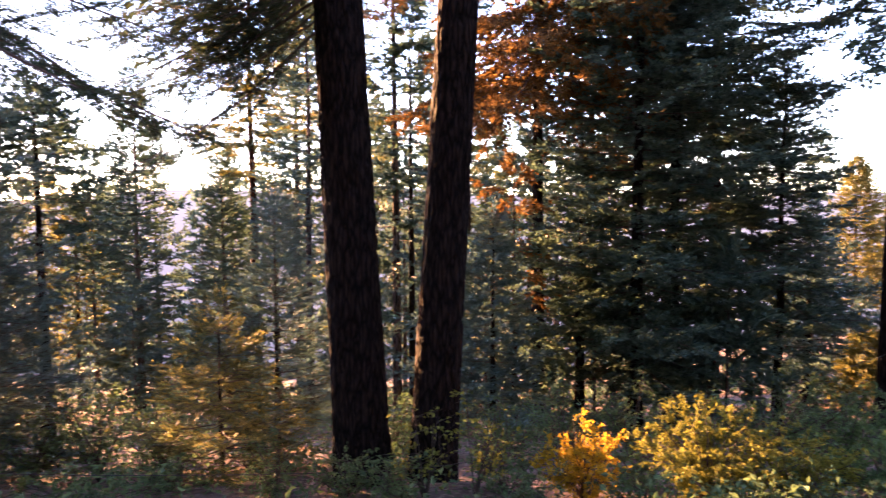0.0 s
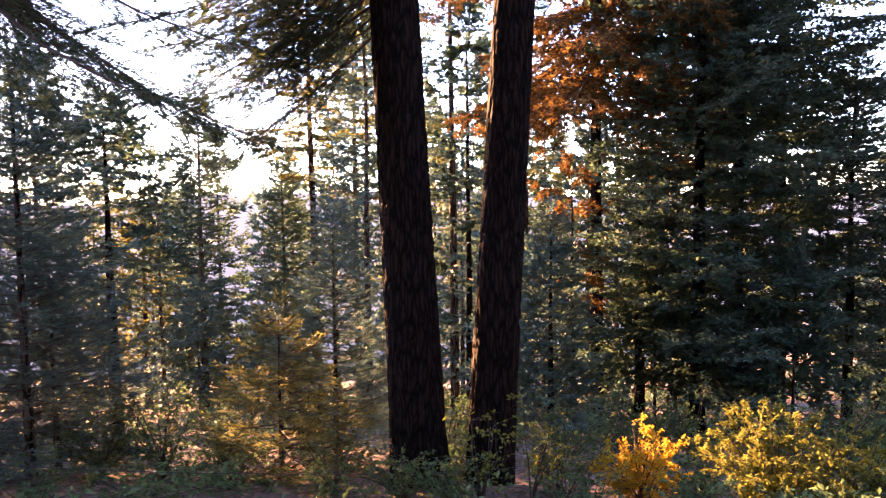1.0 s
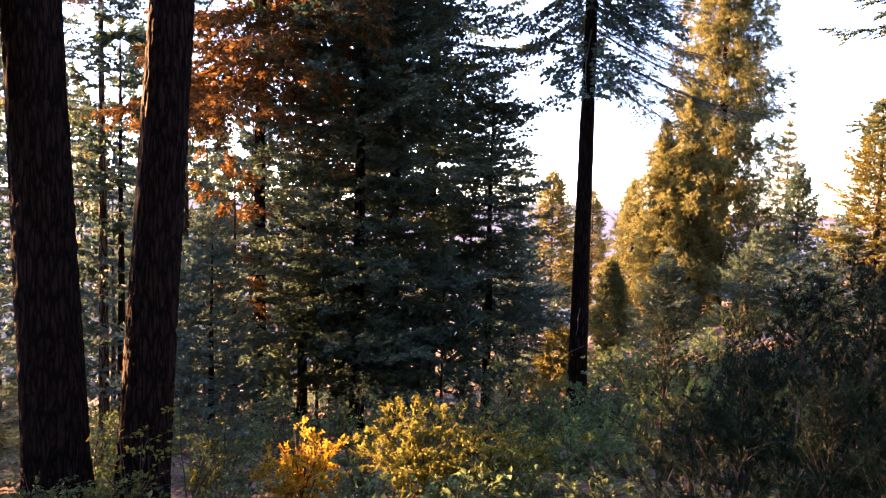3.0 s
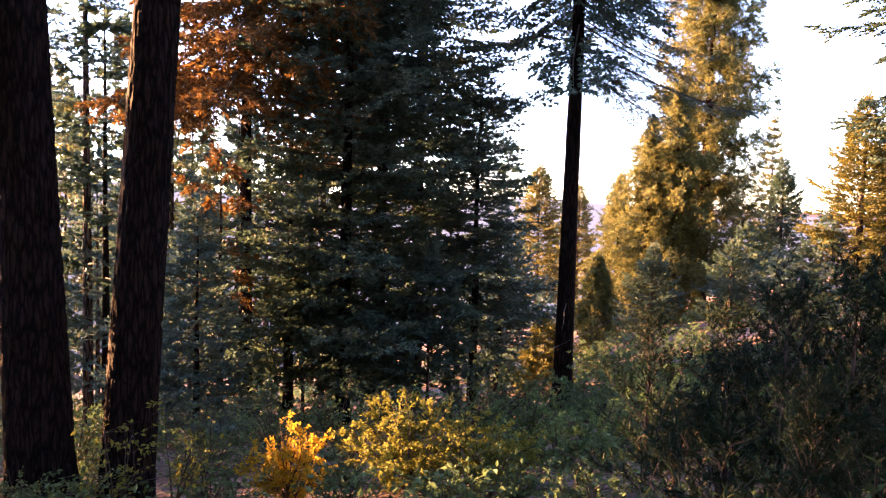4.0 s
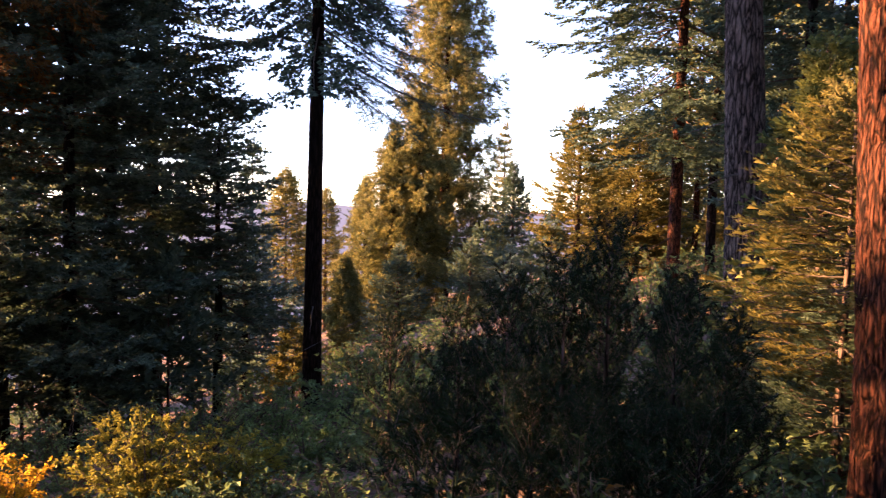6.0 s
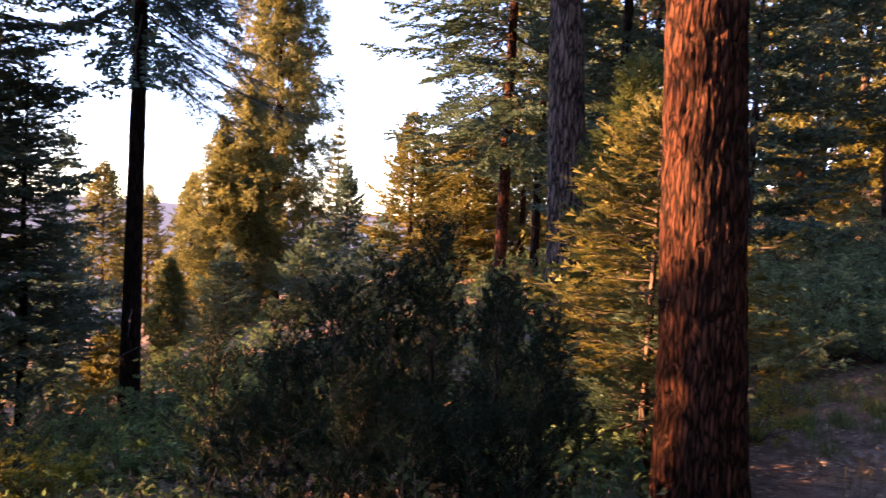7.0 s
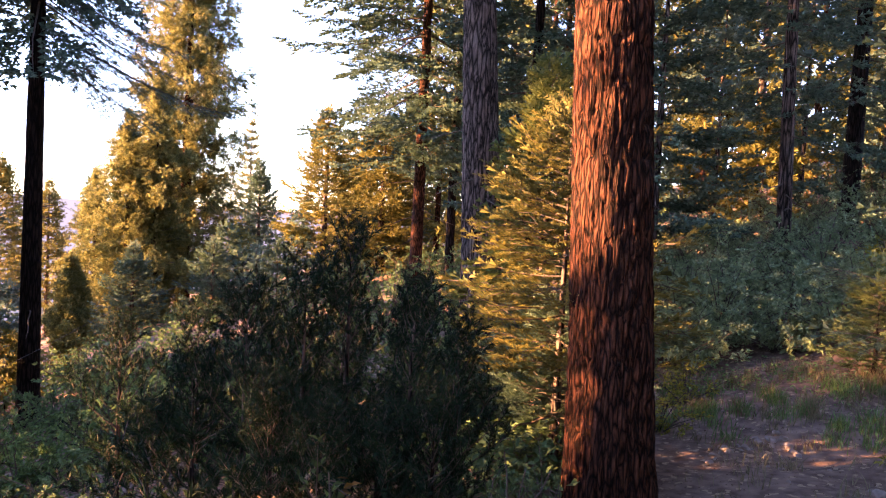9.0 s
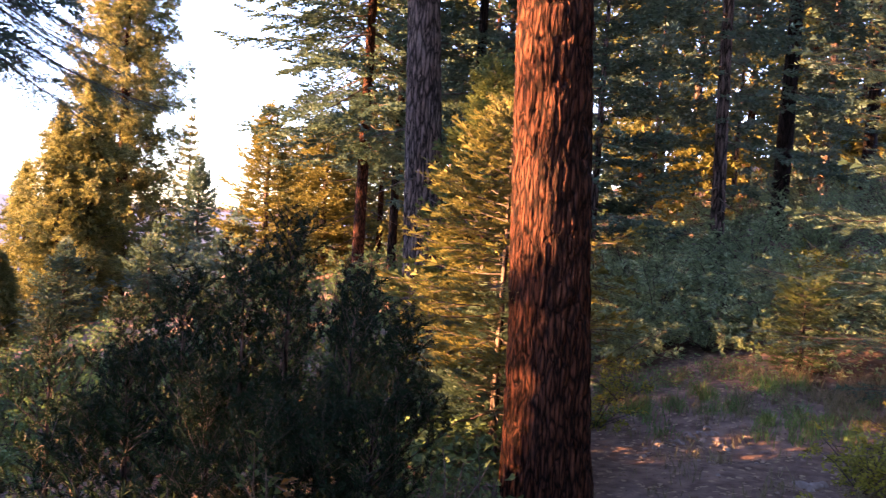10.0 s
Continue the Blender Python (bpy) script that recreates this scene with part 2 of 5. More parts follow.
def plume(length, axis, s, r, fine):
    """Sprays of an old cedar's bough: rounded clumps of up-curving fronds that thicken towards its end."""
    green = []
    clumps = max(2, int(length / 0.42))
    for k in range(clumps):
        u = 0.28 + 0.72 * (k + r.uniform(0.3, 0.9)) / clumps
        c = np.array([np.interp(u, s, axis[:, i]) for i in range(3)]) + r.normal(0, 0.10, 3) * length * (0.3, 1.0, 0.7)
        n = int(r.uniform(20, 30) * fine)
        d = r.normal(0, 1, (n, 3)) + (0.55, 0, 0.35)
        d /= np.linalg.norm(d, axis=1, keepdims=True)
        wide = 0.17 + 0.07 * length
        at = c + d * wide * r.uniform(0.15, 0.8, (n, 1)) * (0.85, 0.85, 1.7)
        aim = d * 0.6 + (0.35, 0, -0.5) + r.normal(0, 0.3, (n, 3))
        green.append(scatter(FRONDS_FAR[r.integers(4)], bases(aim, r.normal(0, 1, (n, 3))), at, r.uniform(0.17, 0.3, n) / fine))
    return np.concatenate(green)


def bough(length, style, r, fine=1.0):
    """A bough along +x: (wood triangles, green triangles)."""
    n = 9
    s = np.linspace(0, 1, n)
    sag = {"fir": -0.06, "cedar": -0.22, "pine": 0.10, "hang": -0.35, "brush": 0.25, "plume": -0.05}[style]
    axis = np.stack([s * length, np.cumsum(r.normal(0, 0.012, n)) * length,
                     (sag * s ** 1.6 + (0.16 if style == "fir" else 0.10 if style == "cedar" else 0.0) * s ** 3) * length], -1)
    thick = max(0.006, 0.0075 * length)
    wood = [tube_tris(axis[::2], thick * (1 - 0.85 * s[::2]), 4 if fine > 0.74 else 3)]
    green = []
    if style == "plume":
        return np.concatenate(wood), plume(length, axis, s, r, fine)
    gap = (0.115 if style == "fir" else 0.15) / fine
    m = max(5, int(length / gap))
    for k in range(m):
        lo = 0.42 if style == "brush" else 0.16
        u = lo + (1 - lo) * (k + r.uniform(0.2, 0.8)) / m
        base = np.array([np.interp(u, s, axis[:, i]) for i in range(3)])
        side = 1 if k % 2 else -1
        reach = length * (0.33 if style == "fir" else 0.42) * (1.05 - u) ** 0.75 * min(1, u * 4 + 0.2) * r.uniform(0.6, 1.15) + 0.12
        turn = side * r.uniform(0.7, 1.15)
        lift = {"fir": r.normal(-0.04, 0.13), "cedar": r.normal(-0.35, 0.25), "pine": r.normal(0.2, 0.3),
                "hang": r.normal(-0.7, 0.3), "brush": r.normal(0.6, 0.3)}[style]
        d = np.array([math.cos(turn), math.sin(turn), lift])
        d /= np.linalg.norm(d)
        step = (0.115 if style not in ("pine", "brush") else 0.15 if style == "pine" else 0.05) / fine
        cnt = max(2, int(reach / step))
        w = (np.arange(cnt) + 0.5) / cnt
        at = base + d * (w * reach)[:, None]
        at[:, 2] -= (w * reach) ** 2 * (0.12 if style == "fir" else 0.3 if style in ("cedar", "hang") else -0.1)
        if fine > 0.99:
            wood.append(tube_tris(np.stack([base, at[-1]]), (0.005, 0.002), 3))
        z = np.array([0, 0, 1.0])
        if style in ("pine", "brush"):
            f = bases(d + (0, 0, 0.5 if style == "brush" else 0) + r.normal(0, 0.45, (cnt, 3)), np.tile(z, (cnt, 1)))
            green.append(scatter((BRUSHES if style == "brush" else TUFTS)[r.integers(3)], f, at, r.uniform(0.15, 0.26, cnt) / fine ** 0.5 * (0.35 if style == "brush" else 1.0)))
        else:
            yaw = np.where(np.arange(cnt) % 2 == 0, 1, -1) * r.uniform(0.35, 0.85, cnt)
            f0 = turn_z(yaw) @ d
            f0[:, 2] += r.normal(0, 0.14 if style == "fir" else 0.35, cnt) - (0.25 if style in ("cedar", "hang") else 0)
            up = z + r.normal(0, 0.25 if style == "fir" else 0.6, (cnt, 3))
            kind = (NEEDLES if fine > 1.1 else SPRIGS if fine > 0.7 else SPRIGS_FAR) if style == "fir" else (FRONDS if fine > 0.7 else FRONDS_FAR)
            green.append(scatter(kind[r.integers(4)], bases(f0, up), at, r.uniform(0.19, 0.31, cnt) / fine * (1.0 if style == "fir" else 1.1)))
            green.append(scatter(kind[0], bases(np.array([d + (0, 0, 0.05)]), z[None]), at[-1:], np.array([0.28 / fine])))
    tip = (SPRIGS if style == "fir" else BRUSHES if style in ("brush", "pine") else FRONDS)[1]
    green.append(scatter(tip, bases(axis[-1:] - axis[-3:-2], np.array([[0, 0, 1.0]])), axis[-1:], np.array([(0.1 if style == "brush" else 0.3) / fine])))
    return np.concatenate(wood), np.concatenate(green)


SPRIGS = [sprig(0.27, 0.30, 0.75, rng) for _ in range(4)]
NEEDLES = [needle_sprig(rng) for _ in range(4)]
FRONDS = [sprig(0.30, 0.48, 1.0, rng) for _ in range(4)]
SPRIGS_FAR = [sprig(0.32, 0.34, 0.85, rng, True) for _ in range(4)]
FRONDS_FAR = [sprig(0.34, 0.5, 1.0, rng, True) for _ in range(4)]
TUFTS = [tuft(13, 1.0, rng) for _ in range(3)]
BRUSHES = [tuft(16, 0.95, rng, 0.05) for _ in range(3)]
BOUGHS = {}


def boughs(style, length, fine):
    """A few ready boughs of about that length, grown once and used again."""
    size = min((0.5, 1.0, 1.8, 3.0, 4.5), key=lambda v: abs(math.log(v / length)))
    key = style, size, fine
    if key not in BOUGHS:
        r = np.random.default_rng(int(size * 10 + fine * 100) + sum(map(ord, style)))
        BOUGHS[key] = size, [bough(size, style, r, fine) for _ in range(3)]
    return BOUGHS[key]


def lattice(u, v, cells, r):
    """Smooth noise on a grid that closes round u (0..1); v runs on freely."""
    rows = int(np.max(v)) + 3
    g = r.uniform(0, 1, (rows, cells))
    x, y = (u % 1.0) * cells, v
    i, j = np.floor(x).astype(int), np.floor(y).astype(int)
    fx, fy = x - i, y - j
    fx, fy = fx * fx * (3 - 2 * fx), fy * fy * (3 - 2 * fy)
    k = (i + 1) % cells
    i = i % cells
    return (g[j, i] * (1 - fx) + g[j, k] * fx) * (1 - fy) + (g[j + 1, i] * (1 - fx) + g[j + 1, k] * fx) * fy


def trunk_points(height, radius, r, lean=(0, 0), wander=0.02, sides=20, rows=40, rough=0.04, flare=0.3, top=0.08, dense=0.0, ridge=0.0):
    """Rings of a tapered trunk with a root flare; returns the rings, the axis and the radii. dense: metres of its foot
    that take most of the rings; ridge: depth of the bark's furrows."""
    if dense:
        z = np.concatenate([np.linspace(0, dense, rows), np.linspace(dense, height, 14)[1:]])
    else:
        z = np.linspace(0, 1, rows) ** 1.25 * height
    u = z / height
    k = np.linspace(0, 1, 6)
    dx, dy = np.interp(u, k, r.normal(0, wander, 6) * k), np.interp(u, k, r.normal(0, wander, 6) * k)
    cx = dx + lean[0] * z
    cy = dy + lean[1] * z
    rad = radius * ((1 - u) * (1 - top) + top) * (1 + flare * np.exp(-z / (radius * 1.8)))
    a = np.arange(sides) / sides
    lobes = 1 + rough * np.sin(a * 31.4 + r.uniform(0, 6)) * np.exp(-z / (radius * 5))[:, None]
    out = rad[:, None] * lobes
    if ridge:
        A, Z = np.meshgrid(a, z)
        warp = (lattice(A, Z * 2.2, 9, r) - 0.5) * 0.10 + (lattice(A, Z * 7, 18, r) - 0.5) * 0.03
        n1 = lattice(A + warp * 0.6, Z * 3.6, 52, r)
        n2 = lattice(A + warp, Z * 11, 90, r)
        n3 = lattice(A, Z * 26, 90, r)
        furrow = np.clip(np.abs(n1 - 0.5) * 4.5, 0, 1) ** 0.6
        out = out + ridge * (furrow - 0.6) + ridge * 0.4 * (n2 - 0.5) + ridge * 0.22 * (n3 - 0.5)
    else:
        out = out * (1 + r.normal(0, rough * 0.4, out.shape))
    a = a * 2 * math.pi
    pts = np.stack([cx[:, None] + out * np.cos(a), cy[:, None] + out * np.sin(a), np.repeat(z[:, None], sides, 1)], -1)
    return pts, np.stack([cx, cy, z], -1), rad


def part(name, me, parent, label=""):
    ob = new(name, me)
    ob.parent = parent
    return tagged(ob, label) if label else ob


def crown_soups(height, low, reach, style, count, r, axis, rad, fine=1.0, rise=(0.05, 0.5), shape=0.8, whorl=0.0, ragged=0.25, sector=None, top_bare=0.0):
    """Boughs round a trunk from `low` metres to the top. rise: slope of the lowest and the highest boughs."""
    wood, green = [], []
    for k in range(count):
        v = ((k + r.uniform(0, 1)) / count) ** 0.85
        h = low + (height * (1 - top_bare) - low) * v
        if whorl:
            h = low + max(0, round((h - low) / whorl)) * whorl + r.normal(0, 0.05)
        h = min(h, height * 0.995)
        long = max(0.3, reach * (1 - v) ** shape * r.uniform(1 - ragged * 1.6, 1 + ragged))
        if v < 0.12:
            long *= r.uniform(0.6, 1.0)
        az = k * 2.399963 + r.normal(0, 0.35) if sector is None else radians(r.uniform(*sector))
        tilt = rise[0] + (rise[1] - rise[0]) * v + r.normal(0, 0.09)
        size, kinds = boughs(style, long, fine)
        w, g = kinds[r.integers(len(kinds))]
        d = np.array([[math.cos(az) * math.cos(tilt), math.sin(az) * math.cos(tilt), math.sin(tilt)]])
        f = bases(d, np.array([[r.normal(0, 0.12), r.normal(0, 0.12), 1.0]]))
        c = np.array([[np.interp(h, axis[:, 2], axis[:, i]) for i in range(3)]])
        sc = np.array([long / size])
        wood.append(scatter(w, f, c, sc))
        green.append(scatter(g, f, c, sc))
    return np.concatenate(wood), np.concatenate(green)


def conifer(name, label, where, height, radius, low, reach, style, count, leaf_mat, bark_mat, seed, fine=1.0, sides=16, rows=30, rough=0.04,
            lean=(0, 0), stubs=0, category="tree", group="", tip=True, dense=0.0, ridge=0.0, wander=0.03, taper=0.08, flare=0.3, skirt=None, **crown):
    """A conifer: trunk, limbs and crown under one empty at its foot."""
    r = np.random.default_rng(seed)
    root = tagged(new(name), label, category, group)
    pts, axis, rad = trunk_points(height, radius, r, lean, wander * height / 10, sides, rows, rough, flare, taper, dense, ridge)
    part("trunk", grid_mesh("trunk", pts, bark_mat), root)
    wood, green = crown_soups(height, low, reach, style, count, r, axis, rad, fine, **crown)
    if tip:
        f = bases(np.array([[0.02, 0.01, 1.0]]), np.array([[1.0, 0, 0]]))
        size, kinds = boughs("fir" if style == "fir" else style, 0.5, fine)
        green = np.concatenate([green, scatter(kinds[0][1], f, axis[-1:] - (0, 0, 0.3), np.array([1.0]))])
    extra = []
    if skirt:  # low boughs on one side: count, lowest, highest, reach, sector
        w2, g2 = crown_soups(skirt[2], skirt[1], skirt[3], style, skirt[0], r, axis, rad, fine * 1.5, rise=(-0.7, -0.35) if style == "fir" else (-0.3, -0.1), shape=0.05, sector=skirt[4:])
        wood, green = np.concatenate([wood, w2]), np.concatenate([green, g2])
    for k in range(stubs):
        h = r.uniform(0.1 * low, low * 1.1)
        az, long = r.uniform(0, 6.283), r.uniform(0.3, 1.0) * min(reach, 2.2)
        s = np.linspace(0, 1, 5)[:, None]
        c = np.array([np.interp(h, axis[:, 2], axis[:, i]) for i in range(3)])
        d = np.array([math.cos(az), math.sin(az), r.uniform(-0.35, 0.1)])
        extra.append(tube_tris(c + s * d * long + s * s * np.array([0, 0, -0.1 * long]) + r.normal(0, 0.02, (5, 3)), np.linspace(0.018, 0.004, 5), 4))
    tagged(part("branchwork", soup_mesh("branchwork", np.concatenate([wood] + extra), TWIG), root), kind="stuff")
    part("crown", soup_mesh("crown", green, leaf_mat), root)
    root.matrix_basis = pose(*where)
    return root


def shrub(name, label, where, height, width, stems, leaves, size, leaf_mat, seed, group="", category="shrub", wood=None, arch=0.3):
    """A leafy shrub: many thin arching stems from one foot, leaves along their twigs."""
    r = np.random.default_rng(seed)
    root = tagged(new(name), label, category, group)
    rods, at, way = [], [], []
    for k in range(stems):
        az = r.uniform(0, 6.283)
        out = width * 0.5 * math.sqrt(r.uniform(0.02, 1))
        up = height * r.uniform(0.55, 1.0) * (1 - 0.35 * (out / (width * 0.5)) ** 2)
        s = np.linspace(0, 1, 8)[:, None]
        e = np.array([math.cos(az), math.sin(az), 0.0])
        p = e * out * s ** (1 + arch) + np.array([0, 0, up]) * s ** 0.9 + np.cumsum(r.normal(0, 0.016 * height, (8, 3)), 0) * s
        rods.append(tube_tris(p, np.linspace(0.006 + 0.005 * height, 0.003, 8), 4))
        for q in range(max(3, int(4 * height + 3))):
            u = r.uniform(0.3, 1.0)
            b = np.array([np.interp(u, s[:, 0], p[:, i]) for i in range(3)])
            d = r.normal(0, 1, 3) * (1, 1, 0.55) + e * 0.4
            d /= np.linalg.norm(d)
            long = r.uniform(0.12, 0.34) * (0.5 + 0.35 * height)
            rods.append(tube_tris(np.stack([b, b + d * long]), (0.004, 0.0015), 3))
            at.append(b), way.append(d * long)
    at, way = np.array(at), np.array(way)
    pick = r.integers(len(at), size=leaves)
    pos = at[pick] + way[pick] * r.uniform(0.1, 1.1, (leaves, 1)) + r.normal(0, 0.012, (leaves, 3))
    d = way[pick] / np.linalg.norm(way[pick], axis=1, keepdims=True) + r.normal(0, 0.75, (leaves, 3))
    up = np.array([0, 0, 1.0]) + r.normal(0, 0.55, (leaves, 3))
    green = scatter(leaf(), bases(d, up), pos, size * r.uniform(0.6, 1.25, leaves))
    tagged(part("branchwork", soup_mesh("branchwork", np.concatenate(rods), wood or TWIG), root), kind="stuff")
    part("foliage", soup_mesh("foliage", green, leaf_mat), root)
    root.matrix_basis = pose(*where)
    return root

# ---- ground ----
def fall(x, y):
    """Height of the ground: a clearing by the viewpoint, a slope down ahead, a bank rising to the right."""
    x, y = np.asarray(x, float), np.asarray(y, float)
    down = -0.24 * np.where(y > 0, np.sqrt(y * y + 9) - 3, 0.35 * y)
    rise = 0.16 * (np.sqrt(np.maximum(x - 7.5, 0) ** 2 + 4) - 2)
    far = np.hypot(x, y)
    flat = np.clip((far - 60) / 400, 0, 1)
    near = (down + rise) * (1 - flat) + (-70 * np.clip(y / 300, -0.3, 1)) * flat
    rough = 0.05 * np.sin(x * 1.7 + 0.6 * y) * np.sin(y * 1.3 - 0.4 * x) + 0.03 * np.sin(4.1 * x + 1) * np.sin(3.7 * y)
    return near + rough * np.clip(far / 6, 0.2, 1)


def on(bearing, far, sink=0.05):
    x, y = spot(bearing, far)
    return x, y, float(fall(x, y)) - sink


radii = np.concatenate([np.linspace(0.0, 16, 110), 16 * (4000 / 16) ** np.linspace(0.01, 1, 70)])
ang = np.linspace(0, 2 * math.pi, 220, endpoint=False)
gx, gy = radii[:, None] * np.cos(ang), radii[:, None] * np.sin(ang)
ground = tagged(new("ground", grid_mesh("ground", np.stack([gx, gy, fall(gx, gy)], -1), FLOOR)), "brown forest floor of duff, leaf litter and bare earth", "ground", kind="structure")

# ---- trees and shrubs ----

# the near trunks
conifer("pine_tree", "tall near tree with brown furrowed bark, shade put into its colour", (-1.08, 9.44, -1.74), 30.00, 0.335, 9.20, 4.2, "fir", 22, PINE, BARK_DARK, 1, sides=90, rows=220, dense=7.0, ridge=0.028, lean=(-0.04, 0), rise=(-0.35, 0.4), flare=0.12, wander=0.01, skirt=(20, 5.6, 7.5, 3.2, 145, 215), fine=0.8)
conifer("pine_tree", "tall leaning near tree with brown furrowed bark darkened for shade", (-0.26, 9.70, -1.80), 28.00, 0.29, 9.60, 3.4, "fir", 18, BACKLIT_BROWN, BARK_DARK, 2, sides=90, rows=220, dense=7.0, ridge=0.028, lean=(0.06, 0), rise=(-0.3, 0.4), flare=0.1, wander=0.01, skirt=(18, 8.2, 9.5, 3.6, -25, 195), fine=0.75)
conifer("cedar_tree", "massive cedar trunk with red-brown furrowed bark in low sun", (5.63, 2.09, -0.24), 26.00, 0.305, 8.50, 4.0, "cedar", 24, CEDAR, BARK_RED, 3, sides=160, rows=290, dense=5.6, ridge=0.034, lean=(-0.0195, 0.048), rise=(-0.2, 0.4), flare=0.16, wander=0.0)

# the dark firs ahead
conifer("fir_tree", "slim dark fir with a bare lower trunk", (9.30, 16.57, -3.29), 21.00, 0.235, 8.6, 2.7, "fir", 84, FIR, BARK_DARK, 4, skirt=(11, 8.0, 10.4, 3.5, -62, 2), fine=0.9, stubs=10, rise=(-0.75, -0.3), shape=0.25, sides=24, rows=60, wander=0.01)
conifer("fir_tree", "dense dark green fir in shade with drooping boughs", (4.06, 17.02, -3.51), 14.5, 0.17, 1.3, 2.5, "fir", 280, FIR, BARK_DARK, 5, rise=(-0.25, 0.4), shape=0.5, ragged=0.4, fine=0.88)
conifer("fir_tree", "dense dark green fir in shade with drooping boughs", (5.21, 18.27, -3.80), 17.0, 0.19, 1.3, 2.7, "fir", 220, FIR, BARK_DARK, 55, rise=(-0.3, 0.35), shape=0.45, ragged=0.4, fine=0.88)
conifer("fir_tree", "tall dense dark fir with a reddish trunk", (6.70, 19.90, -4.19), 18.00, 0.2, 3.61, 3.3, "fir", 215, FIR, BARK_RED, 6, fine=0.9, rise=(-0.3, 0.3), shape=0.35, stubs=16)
conifer("fir_tree", "dark green fir in deep shade", (7.75, 18.44, -3.84), 8.50, 0.13, 1.95, 2.0, "fir", 110, FIR, BARK_DARK, 61, rise=(-0.2, 0.4), shape=0.5)
conifer("fir_tree", "blue-green fir in deep shade", (10.82, 23.64, -4.78), 6.32, 0.15, 0.15, 2.4, "fir", 80, FIR_BLUE, BARK_DARK, 62)
conifer("fir_tree", "dark green fir in deep shade", (2.97, 17.75, -3.68), 6.62, 0.14, 1.19, 2.0, "fir", 80, FIR, BARK_DARK, 63)
conifer("cedar_tree", "slender cedar with boughs coloured sunlit orange and a dark red trunk", (2.15, 18.88, -3.95), 17.00, 0.19, 7.78, 3.6, "cedar", 100, SUN_RUST, BARK_DARK, 64, fine=1.0, rise=(-0.25, 0.3), shape=0.35, stubs=10)
conifer("cedar_tree", "thin cedar with a few low boughs coloured sunlit orange", (1.51, 17.94, -3.72), 6.04, 0.09, 2.87, 1.2, "cedar", 12, SUN_RUST, BARK_RED, 65, shape=0.3)
conifer("fir_tree", "sparse tall fir seen against the sky", (-1.51, 23.95, -5.15), 19.00, 0.15, 3.35, 1.9, "fir", 85, FIR_BLUE, BARK, 66, shape=0.35, rise=(-0.2, 0.3))
conifer("fir_tree", "blue-green young fir between the dark trunks", (0.90, 16.07, -3.31), 4.6, 0.08, 0.4, 1.15, "fir", 110, FIR_BLUE, BARK_DARK, 68, fine=0.9, rise=(-0.2, 0.4), shape=0.55)
conifer("fir_tree", "sparse tall fir seen against the sky", (0.75, 26.99, -5.88), 18.00, 0.15, 4.08, 2.2, "fir", 70, FIR, BARK, 67, shape=0.35, rise=(-0.2, 0.3))

# the golden trees down the slope
conifer("cedar_tree", "tall golden column-shaped cedar in low sun", (31.13, 39.13, -5.31), 25.00, 0.42, 0.8, 3.3, "plume", 430, CEDAR, BARK_RED, 7, fine=0.78, rise=(-0.15, 0.75), shape=0.34, ragged=0.4)
conifer("cedar_tree", "golden cone-shaped cedar in low sun", (26.89, 38.55, -5.84), 11.79, 0.25, 0.15, 3.3, "plume", 230, CEDAR, BARK_RED, 8, fine=0.9, rise=(0.1, 0.9), shape=0.75, ragged=0.5)
conifer("cedar_tree", "golden cone-shaped cedar in low sun", (27.43, 36.93, -5.37), 13.02, 0.25, 0.15, 3.1, "plume", 220, CEDAR, BARK_RED, 81, fine=0.9, rise=(0.1, 0.9), shape=0.75, ragged=0.5)
conifer("cedar_tree", "golden cone-shaped cedar in low sun", (28.25, 43.66, -6.85), 9.67, 0.2, 0.15, 2.2, "plume", 150, CEDAR, BARK_RED, 82, fine=0.9, rise=(0.1, 0.9), shape=0.75, ragged=0.5)
conifer("cedar_tree", "small golden cedar at the foot of the taller ones", (22.01, 35.77, -5.95), 4.28, 0.12, 0.15, 1.5, "plume", 110, CEDAR, BARK_RED, 83, fine=0.8, rise=(0.1, 0.9))
conifer("fir_tree", "shaded green fir below the golden cedars", (21.96, 31.01, -4.82), 4.17, 0.14, 0.15, 1.9, "fir", 90, FIR, BARK, 84)
conifer("fir_tree", "shaded green fir below the golden cedars", (23.38, 27.37, -3.73), 3.53, 0.14, 0.15, 2.0, "fir", 80, FIR, BARK, 85)
conifer("fir_tree", "distant pinkish fir with layered boughs", (67.82, 73.49, -8.63), 19.38, 0.3, 1.88, 3.4, "fir", 110, FIR_GOLD, BARK, 86, fine=0.5, whorl=0.9, shape=0.8)
conifer("fir_tree", "green fir on the far slope", (37.79, 39.96, -4.44), 8.46, 0.2, 0.15, 2.6, "fir", 150, FIR, BARK, 87, fine=0.7, rise=(0.1, 0.6))
conifer("fir_tree", "golden-green fir on the far slope", (26.75, 24.09, -2.41), 8.13, 0.2, 0.15, 2.8, "fir", 170, FIR_GOLD, BARK, 12, fine=0.75, rise=(0, 0.5), shape=0.75)
conifer("fir_tree", "golden fir on the far slope", (31.52, 24.63, -1.77), 7.62, 0.25, 0.15, 2.9, "fir", 190, FIR_GOLD, BARK, 121, fine=0.72, shape=0.5)
conifer("fir_tree", "distant fir lit by low sun", (26.60, 51.54, -9.00), 12.42, 0.2, 2.85, 2.6, "fir", 190, FIR_GOLD, BARK, 122, fine=0.7, shape=0.6)
conifer("fir_tree", "distant fir lit by low sun", (31.09, 53.64, -8.80), 10.80, 0.2, 2.09, 2.6, "fir", 170, FIR_GOLD, BARK, 123, fine=0.7)

